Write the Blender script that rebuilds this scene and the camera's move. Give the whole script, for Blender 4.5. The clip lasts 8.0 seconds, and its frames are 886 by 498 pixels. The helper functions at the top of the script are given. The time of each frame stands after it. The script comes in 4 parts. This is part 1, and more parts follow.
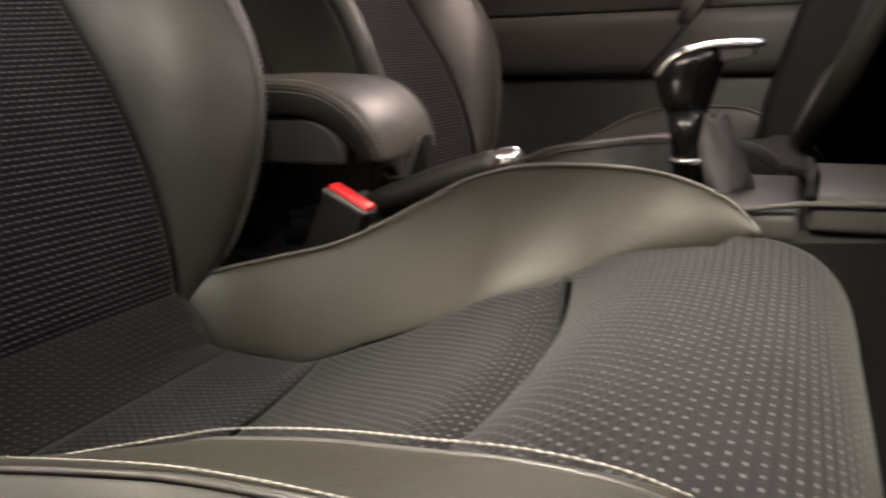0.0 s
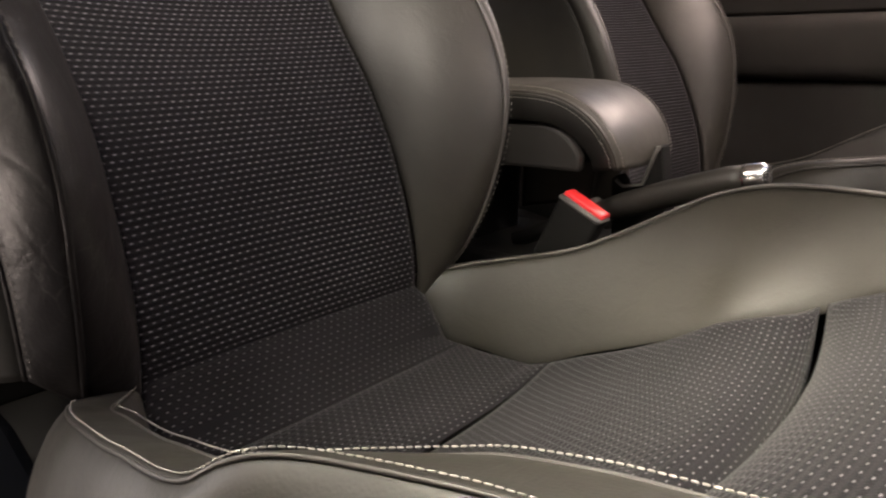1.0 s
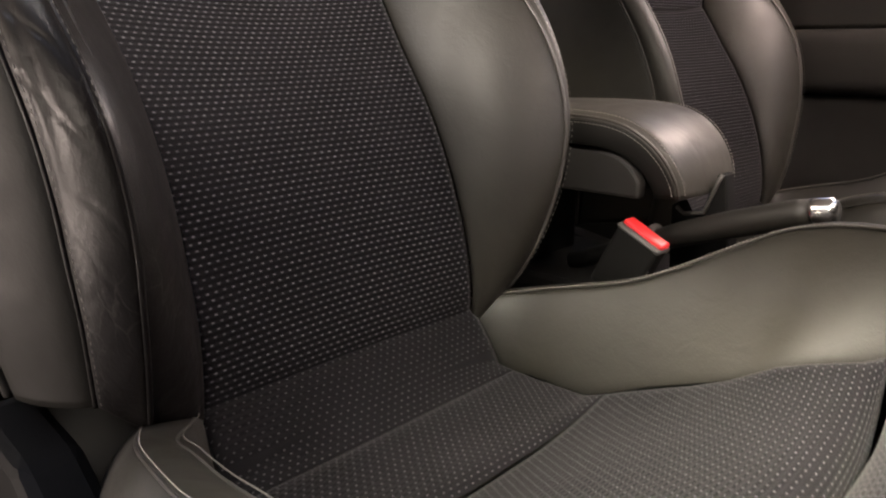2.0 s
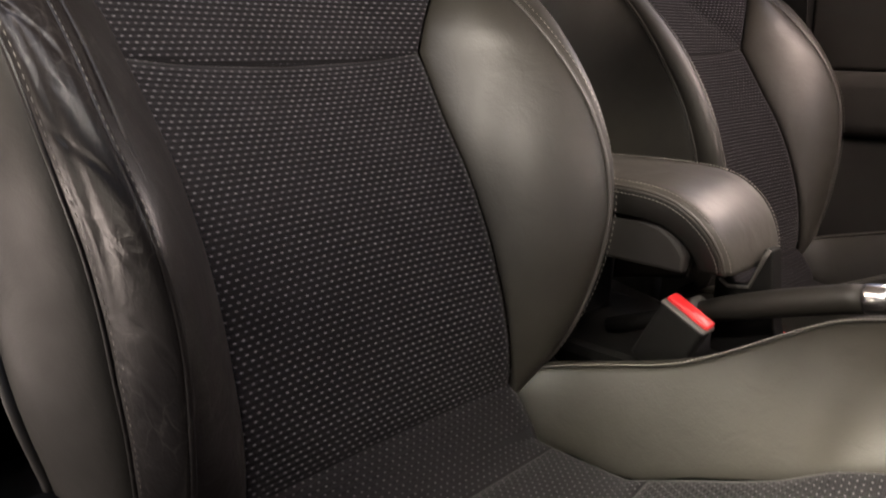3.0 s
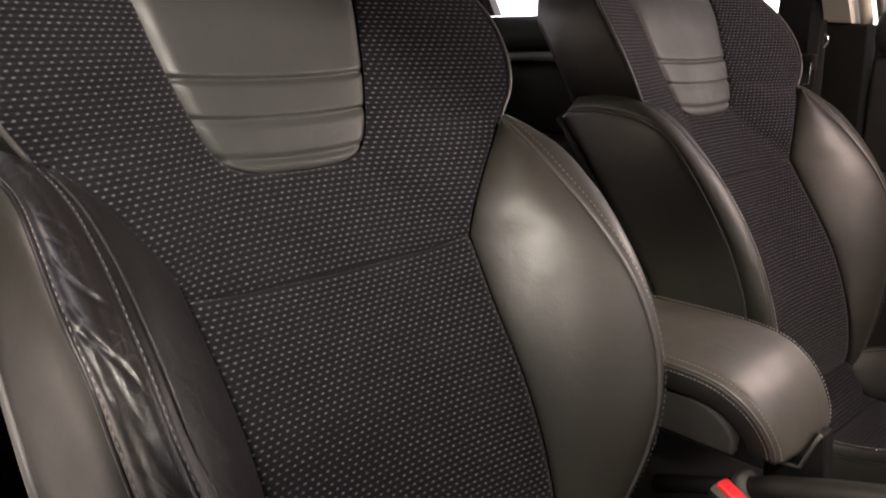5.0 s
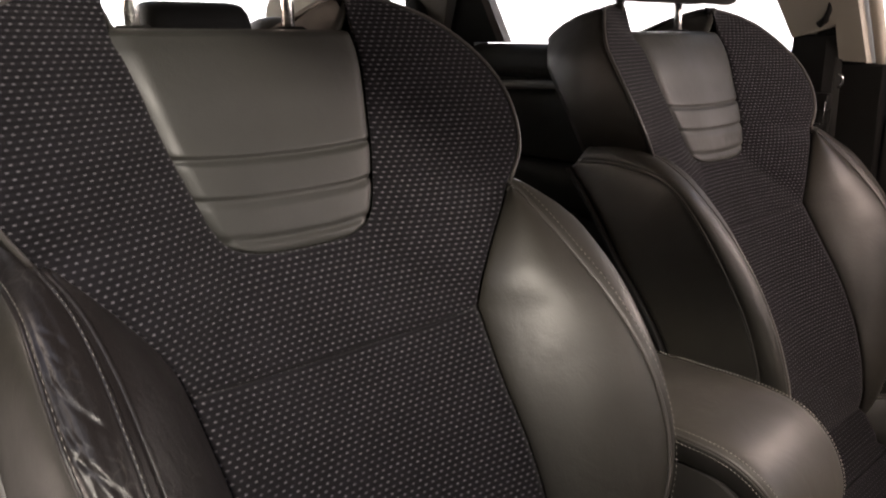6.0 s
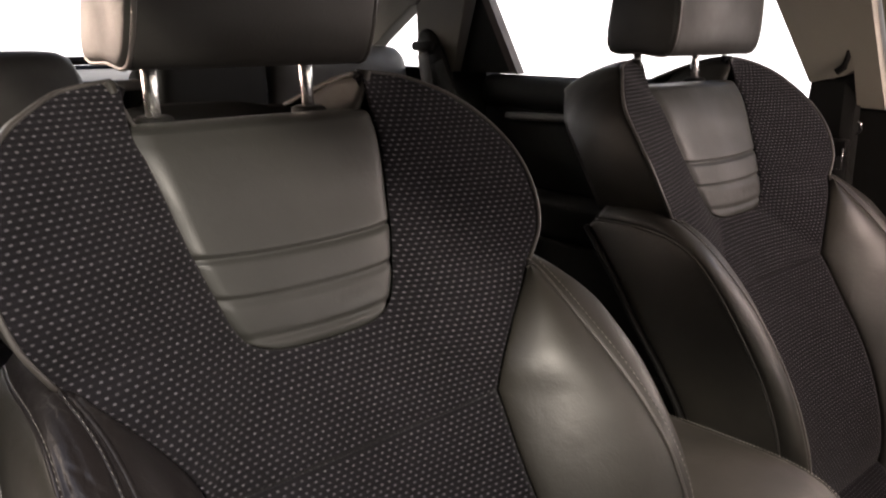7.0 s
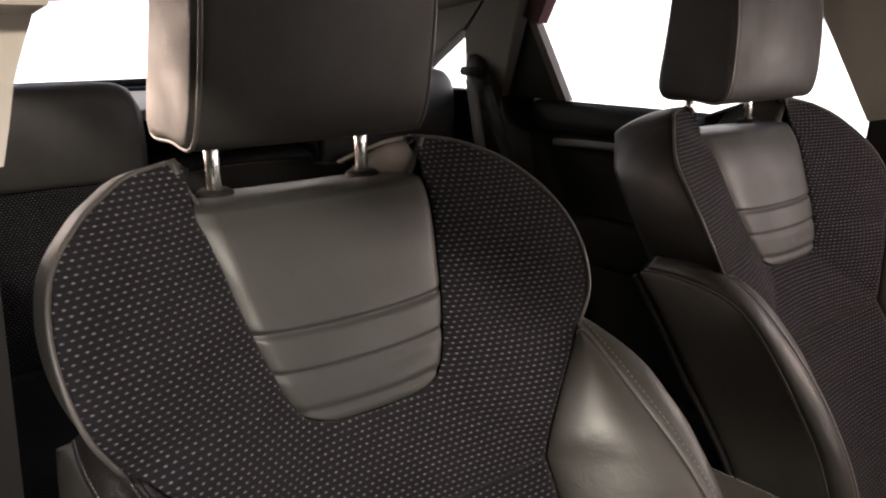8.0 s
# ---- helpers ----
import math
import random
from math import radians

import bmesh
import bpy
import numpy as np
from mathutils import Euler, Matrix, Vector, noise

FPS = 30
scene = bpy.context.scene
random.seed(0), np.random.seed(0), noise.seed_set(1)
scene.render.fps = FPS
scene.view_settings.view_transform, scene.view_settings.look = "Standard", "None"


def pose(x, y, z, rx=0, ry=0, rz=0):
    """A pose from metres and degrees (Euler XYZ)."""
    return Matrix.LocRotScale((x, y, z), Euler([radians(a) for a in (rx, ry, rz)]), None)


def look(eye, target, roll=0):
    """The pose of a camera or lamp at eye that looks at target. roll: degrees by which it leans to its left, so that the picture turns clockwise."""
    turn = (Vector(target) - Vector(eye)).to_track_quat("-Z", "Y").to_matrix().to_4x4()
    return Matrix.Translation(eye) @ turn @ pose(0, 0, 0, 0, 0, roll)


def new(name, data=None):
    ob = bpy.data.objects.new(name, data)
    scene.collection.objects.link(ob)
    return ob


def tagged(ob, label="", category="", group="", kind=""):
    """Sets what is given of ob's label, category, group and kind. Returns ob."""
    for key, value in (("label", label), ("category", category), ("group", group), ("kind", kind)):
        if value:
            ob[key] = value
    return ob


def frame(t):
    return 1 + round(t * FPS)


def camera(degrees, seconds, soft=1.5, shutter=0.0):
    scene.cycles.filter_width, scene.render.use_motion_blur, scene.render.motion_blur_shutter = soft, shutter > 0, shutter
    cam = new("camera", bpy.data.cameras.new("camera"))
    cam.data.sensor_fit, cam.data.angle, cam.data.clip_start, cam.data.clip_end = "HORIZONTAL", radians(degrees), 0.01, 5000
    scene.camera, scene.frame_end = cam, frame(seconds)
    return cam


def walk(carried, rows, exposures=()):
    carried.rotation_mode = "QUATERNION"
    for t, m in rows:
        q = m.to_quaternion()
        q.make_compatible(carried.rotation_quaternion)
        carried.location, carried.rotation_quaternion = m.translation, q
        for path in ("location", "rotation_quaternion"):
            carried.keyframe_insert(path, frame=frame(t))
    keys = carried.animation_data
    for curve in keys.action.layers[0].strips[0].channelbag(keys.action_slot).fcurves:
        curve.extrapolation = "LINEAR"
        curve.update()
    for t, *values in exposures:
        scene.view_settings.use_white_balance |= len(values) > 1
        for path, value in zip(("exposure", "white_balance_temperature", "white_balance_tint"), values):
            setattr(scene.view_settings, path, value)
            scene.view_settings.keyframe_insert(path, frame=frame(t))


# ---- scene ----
cam = camera(59.5, 8.0, soft=2.0, shutter=0.5)
PATH = [
    (0, (0.839, -0.368, 0.556), (0.024, 1.395, 0.076), -1.5),
    (0.5, (0.821, -0.385, 0.572), (-0.256, 1.226, 0.077), -0.9),
    (1, (0.813, -0.395, 0.577), (-0.417, 1.1, 0.075), -0.8),
    (1.5, (0.813, -0.396, 0.585), (-0.484, 1.039, 0.076), -0.7),
    (3, (0.764, -0.389, 0.674), (-0.583, 0.993, 0.148), 0.4),
    (3.5, (0.758, -0.385, 0.71), (-0.615, 0.972, 0.189), 0.3),
    (4, (0.741, -0.382, 0.767), (-0.638, 0.967, 0.239), 0.3),
    (4.5, (0.735, -0.381, 0.814), (-0.661, 0.95, 0.283), 0.1),
    (6, (0.709, -0.354, 0.913), (-0.718, 0.942, 0.38), -0.0),
    (6.5, (0.697, -0.348, 0.954), (-0.73, 0.945, 0.415), 0.1),
    (7, (0.682, -0.346, 0.991), (-0.757, 0.935, 0.453), -0.1),
    (7.5, (0.674, -0.345, 1.031), (-0.801, 0.892, 0.489), -0.2),
    (8, (0.67, -0.346, 1.058), (-0.838, 0.849, 0.515), -0.3),
]
walk(cam, [(t, look(eye, target, roll)) for t, eye, target, roll in PATH], exposures=[(0.0, 2.36, 6620.0, 15.0), (1.5, 2.48, 6620.0, 15.0), (4.0, 2.50, 6620.0, 15.0), (4.5, 2.50, 6620.0, 15.0), (6.2, 2.07, 6620.0, 15.0), (8.0, 2.12, 6620.0, 15.0)])

# ---- world and sun ----
SUN_EL, SUN_AZ = radians(27), radians(212)
world = bpy.data.worlds.new("world")
scene.world = world
world.use_nodes = True
wn = world.node_tree.nodes
sky = wn.new("ShaderNodeTexSky")
sky.sky_type = "NISHITA"
sky.sun_disc = False
sky.sun_elevation, sky.sun_rotation = SUN_EL, SUN_AZ
sky.air_density, sky.dust_density, sky.ozone_density = 1.0, 4.0, 1.0
wn["Background"].inputs["Strength"].default_value = 0.10
world.node_tree.links.new(sky.outputs[0], wn["Background"].inputs["Color"])
sun = new("sun", bpy.data.lights.new("sun", "SUN"))
sun.data.energy, sun.data.angle, sun.data.color = 0.4, radians(14), (1.0, 0.92, 0.78)
sun_dir = Vector((math.sin(SUN_AZ) * math.cos(SUN_EL), math.cos(SUN_AZ) * math.cos(SUN_EL), math.sin(SUN_EL)))
sun.matrix_world = look(tuple(sun_dir * 20), (0, 0, 0))
# added fill lamps, unseen: low and steep from outside the open doorway, low over the
# paving there, by the windscreen, and at the driver's and rear side windows for daylight
def fill_lamp(name, size, energy, color, eye, target, spread=180):
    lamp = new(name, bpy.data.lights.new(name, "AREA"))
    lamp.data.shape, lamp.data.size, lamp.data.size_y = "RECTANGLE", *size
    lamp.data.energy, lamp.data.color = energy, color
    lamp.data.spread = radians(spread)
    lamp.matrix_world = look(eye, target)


fill_lamp("doorway_fill", (0.40, 0.26), 0.9, (1.0, 0.90, 0.76), (0.48, -1.70, 0.54), (0.25, 0.0, 0.66))
fill_lamp("doorway_ground_fill", (0.55, 0.30), 2.2, (1.0, 0.86, 0.75), (-0.50, -1.45, 0.12), (0.25, -0.20, 0.50))
fill_lamp("doorway_front_fill", (0.18, 0.09), 8.2, (1.0, 0.93, 0.79), (1.12, -0.83, 1.56), (0.30, 0.12, 0.66))
fill_lamp("doorway_top_fill", (0.20, 0.06), 1.0, (1.0, 0.95, 0.74), (0.72, -0.50, 1.45), (0.735, 0.04, 0.40), 41)
fill_lamp("windscreen_fill", (0.70, 0.20), 0.8, (1.0, 0.83, 0.71), (1.35, 0.45, 1.12), (0.55, 0.80, 0.62), 120)
fill_lamp("driver_window_light", (0.40, 0.16), 0.90, (1.0, 0.80, 0.68), (0.62, 0.985, 0.99), (0.25, 0.62, 0.70))
fill_lamp("rear_window_light", (0.45, 0.18), 0.17, (1.0, 0.75, 0.58), (-0.26, -0.315, 1.02), (0.06, -0.09, 1.01), 62)


# ---- materials ----
def nodes_of(name):
    m = bpy.data.materials.new(name)
    m.use_nodes = True
    nt = m.node_tree
    return m, nt, nt.nodes["Principled BSDF"]


def add(nt, kind, **inputs):
    n = nt.nodes.new(kind)
    for k, v in inputs.items():
        n.inputs[k.replace("_", " ")].default_value = v
    return n


def math_node(nt, op, a, b=None):
    n = nt.nodes.new("ShaderNodeMath")
    n.operation = op
    for i, v in enumerate((a, b)):
        if v is None:
            continue
        if isinstance(v, (int, float)):
            n.inputs[i].default_value = v
        else:
            nt.links.new(v, n.inputs[i])
    return n.outputs[0]


def ramp(nt, fac, stops):
    n = nt.nodes.new("ShaderNodeValToRGB")
    while len(n.color_ramp.elements) < len(stops):
        n.color_ramp.elements.new(0.5)
    for e, (p, c) in zip(n.color_ramp.elements, stops):
        e.position, e.color = p, (*c, 1) if len(c) == 3 else c
    nt.links.new(fac, n.inputs[0])
    return n.outputs[0]


def bump(nt, bsdf, height, strength, dist, before=None):
    b = add(nt, "ShaderNodeBump", Strength=strength, Distance=dist)
    nt.links.new(height, b.inputs["Height"])
    if before:
        nt.links.new(before, b.inputs["Normal"])
    nt.links.new(b.outputs[0], bsdf.inputs["Normal"])
    return b.outputs[0]


def leather(name, dark, light, rough=0.42, crease=0.25, worn=0.0):
    """Grained leather with soft patches, fine pores and creases."""
    m, nt, p = nodes_of(name)
    co = nt.nodes.new("ShaderNodeTexCoord").outputs["Object"]
    big = add(nt, "ShaderNodeTexNoise", Scale=9.0, Detail=4.0)
    nt.links.new(co, big.inputs["Vector"])
    c = ramp(nt, big.outputs[0], [(0.3, dark), (0.72, light)])
    nt.links.new(c, p.inputs["Base Color"])
    grain = add(nt, "ShaderNodeTexVoronoi", Scale=620.0)
    grain.feature = "SMOOTH_F1"
    nt.links.new(co, grain.inputs["Vector"])
    fold = add(nt, "ShaderNodeTexNoise", Scale=34.0, Detail=5.0, Distortion=1.2)
    nt.links.new(co, fold.inputs["Vector"])
    n = bump(nt, p, big.outputs[0], 0.32, 0.006)
    n = bump(nt, p, fold.outputs[0], crease, 0.004, n)
    if worn:
        warp = add(nt, "ShaderNodeTexNoise", Scale=26.0, Detail=3.0)
        nt.links.new(co, warp.inputs["Vector"])
        bend = nt.nodes.new("ShaderNodeVectorMath")
        bend.operation = "MULTIPLY_ADD"
        bend.inputs[1].default_value = (0.02, 0.02, 0.02)
        nt.links.new(warp.outputs["Color"], bend.inputs[0])
        nt.links.new(co, bend.inputs[2])
        turned = nt.nodes.new("ShaderNodeMapping")
        turned.inputs["Rotation"].default_value = (0.0, 0.55, 0.2)
        turned.inputs["Scale"].default_value = (1.0, 1.0, 0.30)
        nt.links.new(bend.outputs[0], turned.inputs["Vector"])
        for scale, depth, reach in ((48.0, 0.16, 0.07), (190.0, 0.12, 0.15)):
            crack = add(nt, "ShaderNodeTexVoronoi", Scale=scale)
            crack.feature = "DISTANCE_TO_EDGE"
            nt.links.new(turned.outputs[0], crack.inputs["Vector"])
            line = ramp(nt, crack.outputs["Distance"], [(0.0, (0, 0, 0)), (reach * 0.35, (0.7, 0.7, 0.7)), (reach, (1, 1, 1))])
            n = bump(nt, p, line, worn * depth, 0.0014, n)
        # pale cracks where the finish has worn through, in patches
        patches = add(nt, "ShaderNodeTexNoise", Scale=16.0, Detail=2.0)
        nt.links.new(co, patches.inputs["Vector"])
        where = ramp(nt, patches.outputs[0], [(0.46, (0, 0, 0)), (0.62, (1, 1, 1))])
        split = add(nt, "ShaderNodeTexVoronoi", Scale=105.0)
        split.feature = "DISTANCE_TO_EDGE"
        nt.links.new(turned.outputs[0], split.inputs["Vector"])
        thin = ramp(nt, split.outputs["Distance"], [(0.0, (1, 1, 1)), (0.045, (0, 0, 0))])
        show = math_node(nt, "MULTIPLY", math_node(nt, "MULTIPLY", where, thin), 0.30)
        wear = nt.nodes.new("ShaderNodeMix")
        wear.data_type = "RGBA"
        nt.links.new(show, wear.inputs["Factor"])
        nt.links.new(c, wear.inputs[6])
        wear.inputs[7].default_value = (0.10, 0.092, 0.086, 1)
        nt.links.new(wear.outputs[2], p.inputs["Base Color"])
    n = bump(nt, p, grain.outputs["Distance"], 0.16, 0.0006, n)
    r = ramp(nt, big.outputs[0], [(0.33, (rough + 0.12,) * 3), (0.66, (rough - 0.11,) * 3)])
    nt.links.new(r, p.inputs["Roughness"])
    p.inputs["Specular IOR Level"].default_value = 0.34 if worn else 0.5
    return m


def dotted_fabric(name, across, along, dot, ground, thread, size=(0.37, 0.25)):
    """Ribbed upholstery cloth with staggered short pale stitches; UV in metres."""
    m, nt, p = nodes_of(name)
    uv = nt.nodes.new("ShaderNodeUVMap").outputs[0]
    sep = nt.nodes.new("ShaderNodeSeparateXYZ")
    nt.links.new(uv, sep.inputs[0])
    v = math_node(nt, "DIVIDE", sep.outputs[1], along)
    row = math_node(nt, "FLOOR", v)
    shift = math_node(nt, "MULTIPLY", math_node(nt, "MODULO", math_node(nt, "ADD", row, 400.0), 2.0), 0.5)
    u = math_node(nt, "ADD", math_node(nt, "DIVIDE", sep.outputs[0], across), shift)
    du = math_node(nt, "ABSOLUTE", math_node(nt, "SUBTRACT", math_node(nt, "FRACT", math_node(nt, "ADD", u, 400.0)), 0.5))
    dv = math_node(nt, "ABSOLUTE", math_node(nt, "SUBTRACT", math_node(nt, "FRACT", math_node(nt, "ADD", v, 400.0)), 0.5))
    a = math_node(nt, "POWER", math_node(nt, "DIVIDE", du, size[0] / 2), 2.0)
    b = math_node(nt, "POWER", math_node(nt, "DIVIDE", dv, size[1] / 2), 2.0)
    inside = math_node(nt, "SUBTRACT", 1.0, math_node(nt, "ADD", a, b))
    mask = ramp(nt, inside, [(0.0, (0, 0, 0)), (0.8, (1, 1, 1))])
    fuzz = add(nt, "ShaderNodeTexNoise", Scale=900.0, Detail=2.0)
    nt.links.new(uv, fuzz.inputs["Vector"])
    patch = add(nt, "ShaderNodeTexNoise", Scale=16.0, Detail=3.0)
    nt.links.new(uv, patch.inputs["Vector"])
    cell = nt.nodes.new("ShaderNodeTexWhiteNoise")
    cell.noise_dimensions = "2D"
    comb = nt.nodes.new("ShaderNodeCombineXYZ")
    nt.links.new(math_node(nt, "FLOOR", math_node(nt, "ADD", u, 400.0)), comb.inputs[0])
    nt.links.new(row, comb.inputs[1])
    nt.links.new(comb.outputs[0], cell.inputs["Vector"])
    amount = math_node(nt, "MULTIPLY", mask, math_node(nt, "ADD", 0.55, math_node(nt, "MULTIPLY", cell.outputs[0], 0.45)))
    amount = math_node(nt, "MULTIPLY", amount, math_node(nt, "ADD", dot - 0.25, math_node(nt, "MULTIPLY", fuzz.outputs[0], 0.5)))
    gcol = ramp(nt, patch.outputs[0], [(0.3, tuple(g * 0.8 for g in ground)), (0.7, tuple(g * 1.2 for g in ground))])
    mix = nt.nodes.new("ShaderNodeMix")
    mix.data_type = "RGBA"
    nt.links.new(amount, mix.inputs["Factor"])
    nt.links.new(gcol, mix.inputs[6])
    mix.inputs[7].default_value = (*thread, 1)
    nt.links.new(mix.outputs[2], p.inputs["Base Color"])
    rib = math_node(nt, "SINE", math_node(nt, "MULTIPLY", sep.outputs[1], 2 * math.pi / along))
    n = bump(nt, p, rib, 0.34, 0.0008)
    n = bump(nt, p, mask, 0.6, 0.0008, n)
    bump(nt, p, fuzz.outputs[0], 0.3, 0.0008, n)
    p.inputs["Roughness"].default_value = 0.9
    p.inputs["Specular IOR Level"].default_value = 0.12
    p.inputs["Sheen Weight"].default_value = 0.04
    p.inputs["Sheen Roughness"].default_value = 0.5
    return m


def plain(name, color, rough=0.5, metal=0.0, grain=0.12, scale=400.0, spread=0.25, gloss=0.5):
    """Moulded or painted surface with slight mottling and fine grain."""
    m, nt, p = nodes_of(name)
    co = nt.nodes.new("ShaderNodeTexCoord").outputs["Object"]
    big = add(nt, "ShaderNodeTexNoise", Scale=7.0, Detail=5.0)
    fine = add(nt, "ShaderNodeTexNoise", Scale=scale, Detail=2.0)
    nt.links.new(co, big.inputs["Vector"])
    nt.links.new(co, fine.inputs["Vector"])
    c = ramp(nt, big.outputs[0], [(0.3, tuple(v * (1 - spread) for v in color)), (0.7, tuple(min(1, v * (1 + spread)) for v in color))])
    nt.links.new(c, p.inputs["Base Color"])
    bump(nt, p, fine.outputs[0], grain, 0.0008)
    r = ramp(nt, big.outputs[0], [(0.2, (rough * 0.85,) * 3), (0.8, (min(1, rough * 1.15),) * 3)])
    nt.links.new(r, p.inputs["Roughness"])
    p.inputs["Metallic"].default_value = metal
    p.inputs["Specular IOR Level"].default_value = gloss
    return m


LEATHER = leather("black_leather", (0.0125, 0.0113, 0.0090), (0.0215, 0.0198, 0.0160), 0.53, 0.13)
# darker copy of the seat leather; on the armrest cheeks it stands for shade
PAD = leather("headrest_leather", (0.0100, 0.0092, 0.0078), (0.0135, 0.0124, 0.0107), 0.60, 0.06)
# lightened copy: the light on the armrest top is put into the colour
ARM = leather("lit_arm_leather", (0.040, 0.0362, 0.0315), (0.058, 0.053, 0.046), 0.50, 0.18)
WORN = leather("creased_leather", (0.0062, 0.0051, 0.0051), (0.0120, 0.0100, 0.0100), 0.42, 0.22, 0.40)
PANEL = leather("grey_leather", (0.0188, 0.0190, 0.0168), (0.0254, 0.0254, 0.0227), 0.52, 0.12)
BENCH = leather("bench_leather", (0.024, 0.022, 0.020), (0.032, 0.030, 0.027), 0.6, 0.08)
FABRIC = dotted_fabric("dotted_cloth", 0.0076, 0.0052, 0.9, (0.0068, 0.0060, 0.0074), (0.150, 0.144, 0.158), (0.50, 0.31))
SEATCLOTH = dotted_fabric("sat_dotted_cloth", 0.0076, 0.0052, 0.9, (0.0068, 0.0060, 0.0074), (0.125, 0.119, 0.128), (0.40, 0.26))
THREAD = plain("pale_thread", (0.26, 0.245, 0.22), 0.7, 0, 0.1, 900)
PIPING = leather("seam_piping", (0.035, 0.032, 0.030), (0.050, 0.046, 0.042), 0.4, 0.05)
CHROME = plain("chrome", (0.78, 0.77, 0.75), 0.26, 1.0, 0.02, 200, 0.03)
BLACK = plain("black_plastic", (0.0065, 0.0063, 0.006), 0.65, gloss=0.15)
GLOSSBLACK = plain("gloss_black_plastic", (0.007, 0.0068, 0.0065), 0.24, 0, 0.02, 300, 0.1, 0.5)
GREY = plain("grey_plastic", (0.07, 0.066, 0.062), 0.55)
DARKGREY = plain("dark_grey_plastic", (0.031, 0.0288, 0.0268), 0.55, gloss=0.3)
TRAY = plain("console_grey_plastic", (0.045, 0.0425, 0.040), 0.5, gloss=0.4)
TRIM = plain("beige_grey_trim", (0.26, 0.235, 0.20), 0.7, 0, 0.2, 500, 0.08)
# TRIM darkened: the far side's shade is put into the colour
SHADETRIM = plain("shaded_beige_trim", (0.062, 0.056, 0.047), 0.75, 0, 0.2, 500, 0.1)
HEADLINER = plain("headliner_cloth", (0.30, 0.275, 0.24), 0.95, 0, 0.3, 900, 0.06)
CARPET = plain("charcoal_carpet", (0.02, 0.019, 0.018), 0.98, 0, 0.9, 700, 0.35)
RED = plain("red_button", (0.75, 0.03, 0.035), 0.35, 0, 0.02, 300, 0.05)
FRAMESTRIP = plain("brown_window_frame", (0.040, 0.027, 0.024), 0.5, 0, 0.2, 500, 0.1)
BLACKBELT = plain("black_belt_webbing", (0.014, 0.0135, 0.013), 0.8, 0, 0.4, 1200, 0.1, 0.2)
WEBBING = plain("belt_webbing", (0.034, 0.033, 0.034), 0.7, 0, 0.4, 1200, 0.1)
DOORSKIN = plain("door_trim_vinyl", (0.0075, 0.0072, 0.0066), 0.65, 0, 0.25, 500, 0.15, 0.2)
PAINT = plain("blue_body_paint", (0.02, 0.05, 0.16), 0.25, 0.3, 0.02, 100, 0.05)
MAROON = plain("maroon_paint", (0.045, 0.014, 0.014), 0.35, 0, 0.02, 100, 0.05)
ASPHALT = plain("asphalt", (0.07, 0.068, 0.066), 0.9, 0, 0.6, 60, 0.2)
SMOKE = plain("grey_boot", (0.095, 0.09, 0.09), 0.5, 0, 0.3, 300, 0.12)


def glass_material():
    m = bpy.data.materials.new("window_glass")
    m.use_nodes = True
    nt = m.node_tree
    p = nt.nodes["Principled BSDF"]
    p.inputs["Base Color"].default_value = (0.95, 0.97, 0.96, 1)
    p.inputs["Transmission Weight"].default_value = 1.0
    p.inputs["Roughness"].default_value = 0.0
    p.inputs["IOR"].default_value = 1.45
    return m


GLASS = glass_material()


# ---- building helpers ----
def smooth_curve(pts, n):
    """n points, evenly spaced, on a smooth curve through pts."""
    p = np.array(pts, float)
    if len(p) == 2:
        return [Vector(p[0] + (p[1] - p[0]) * k) for k in np.linspace(0, 1, n)]
    ext = np.vstack([2 * p[0] - p[1], p, 2 * p[-1] - p[-2]])
    out = []
    for i in range(1, len(ext) - 2):
        a, b, c, d = ext[i - 1 : i + 3]
        for s in np.linspace(0, 1, 16, endpoint=False):
            out.append(0.5 * (2 * b + (c - a) * s + (2 * a - 5 * b + 4 * c - d) * s**2 + (3 * b - a - 3 * c + d) * s**3))
    out.append(p[-1])
    out = np.array(out)
    length = np.r_[0, np.cumsum(np.linalg.norm(np.diff(out, axis=0), axis=1))]
    at = np.linspace(0, length[-1], n)
    return [Vector([np.interp(s, length, out[:, k]) for k in range(3)]) for s in at]


def flip(curve):
    """The mirror image of a curve across the seat's middle plane."""
    return [Vector((p.x, -p.y, p.z)) for p in curve]


def finish(name, bm, material, parent=None, label="", smooth=True, thick=0.0):
    me = bpy.data.meshes.new(name)
    bm.to_mesh(me)
    bm.free()
    if smooth:
        me.polygons.foreach_set("use_smooth", [True] * len(me.polygons))
    me.materials.append(material)
    ob = new(name, me)
    if parent:
        ob.parent = parent
    if label:
        ob["label"] = label
    if thick:
        mod = ob.modifiers.new("thickness", "SOLIDIFY")
        mod.thickness, mod.offset = thick, -1
    return ob


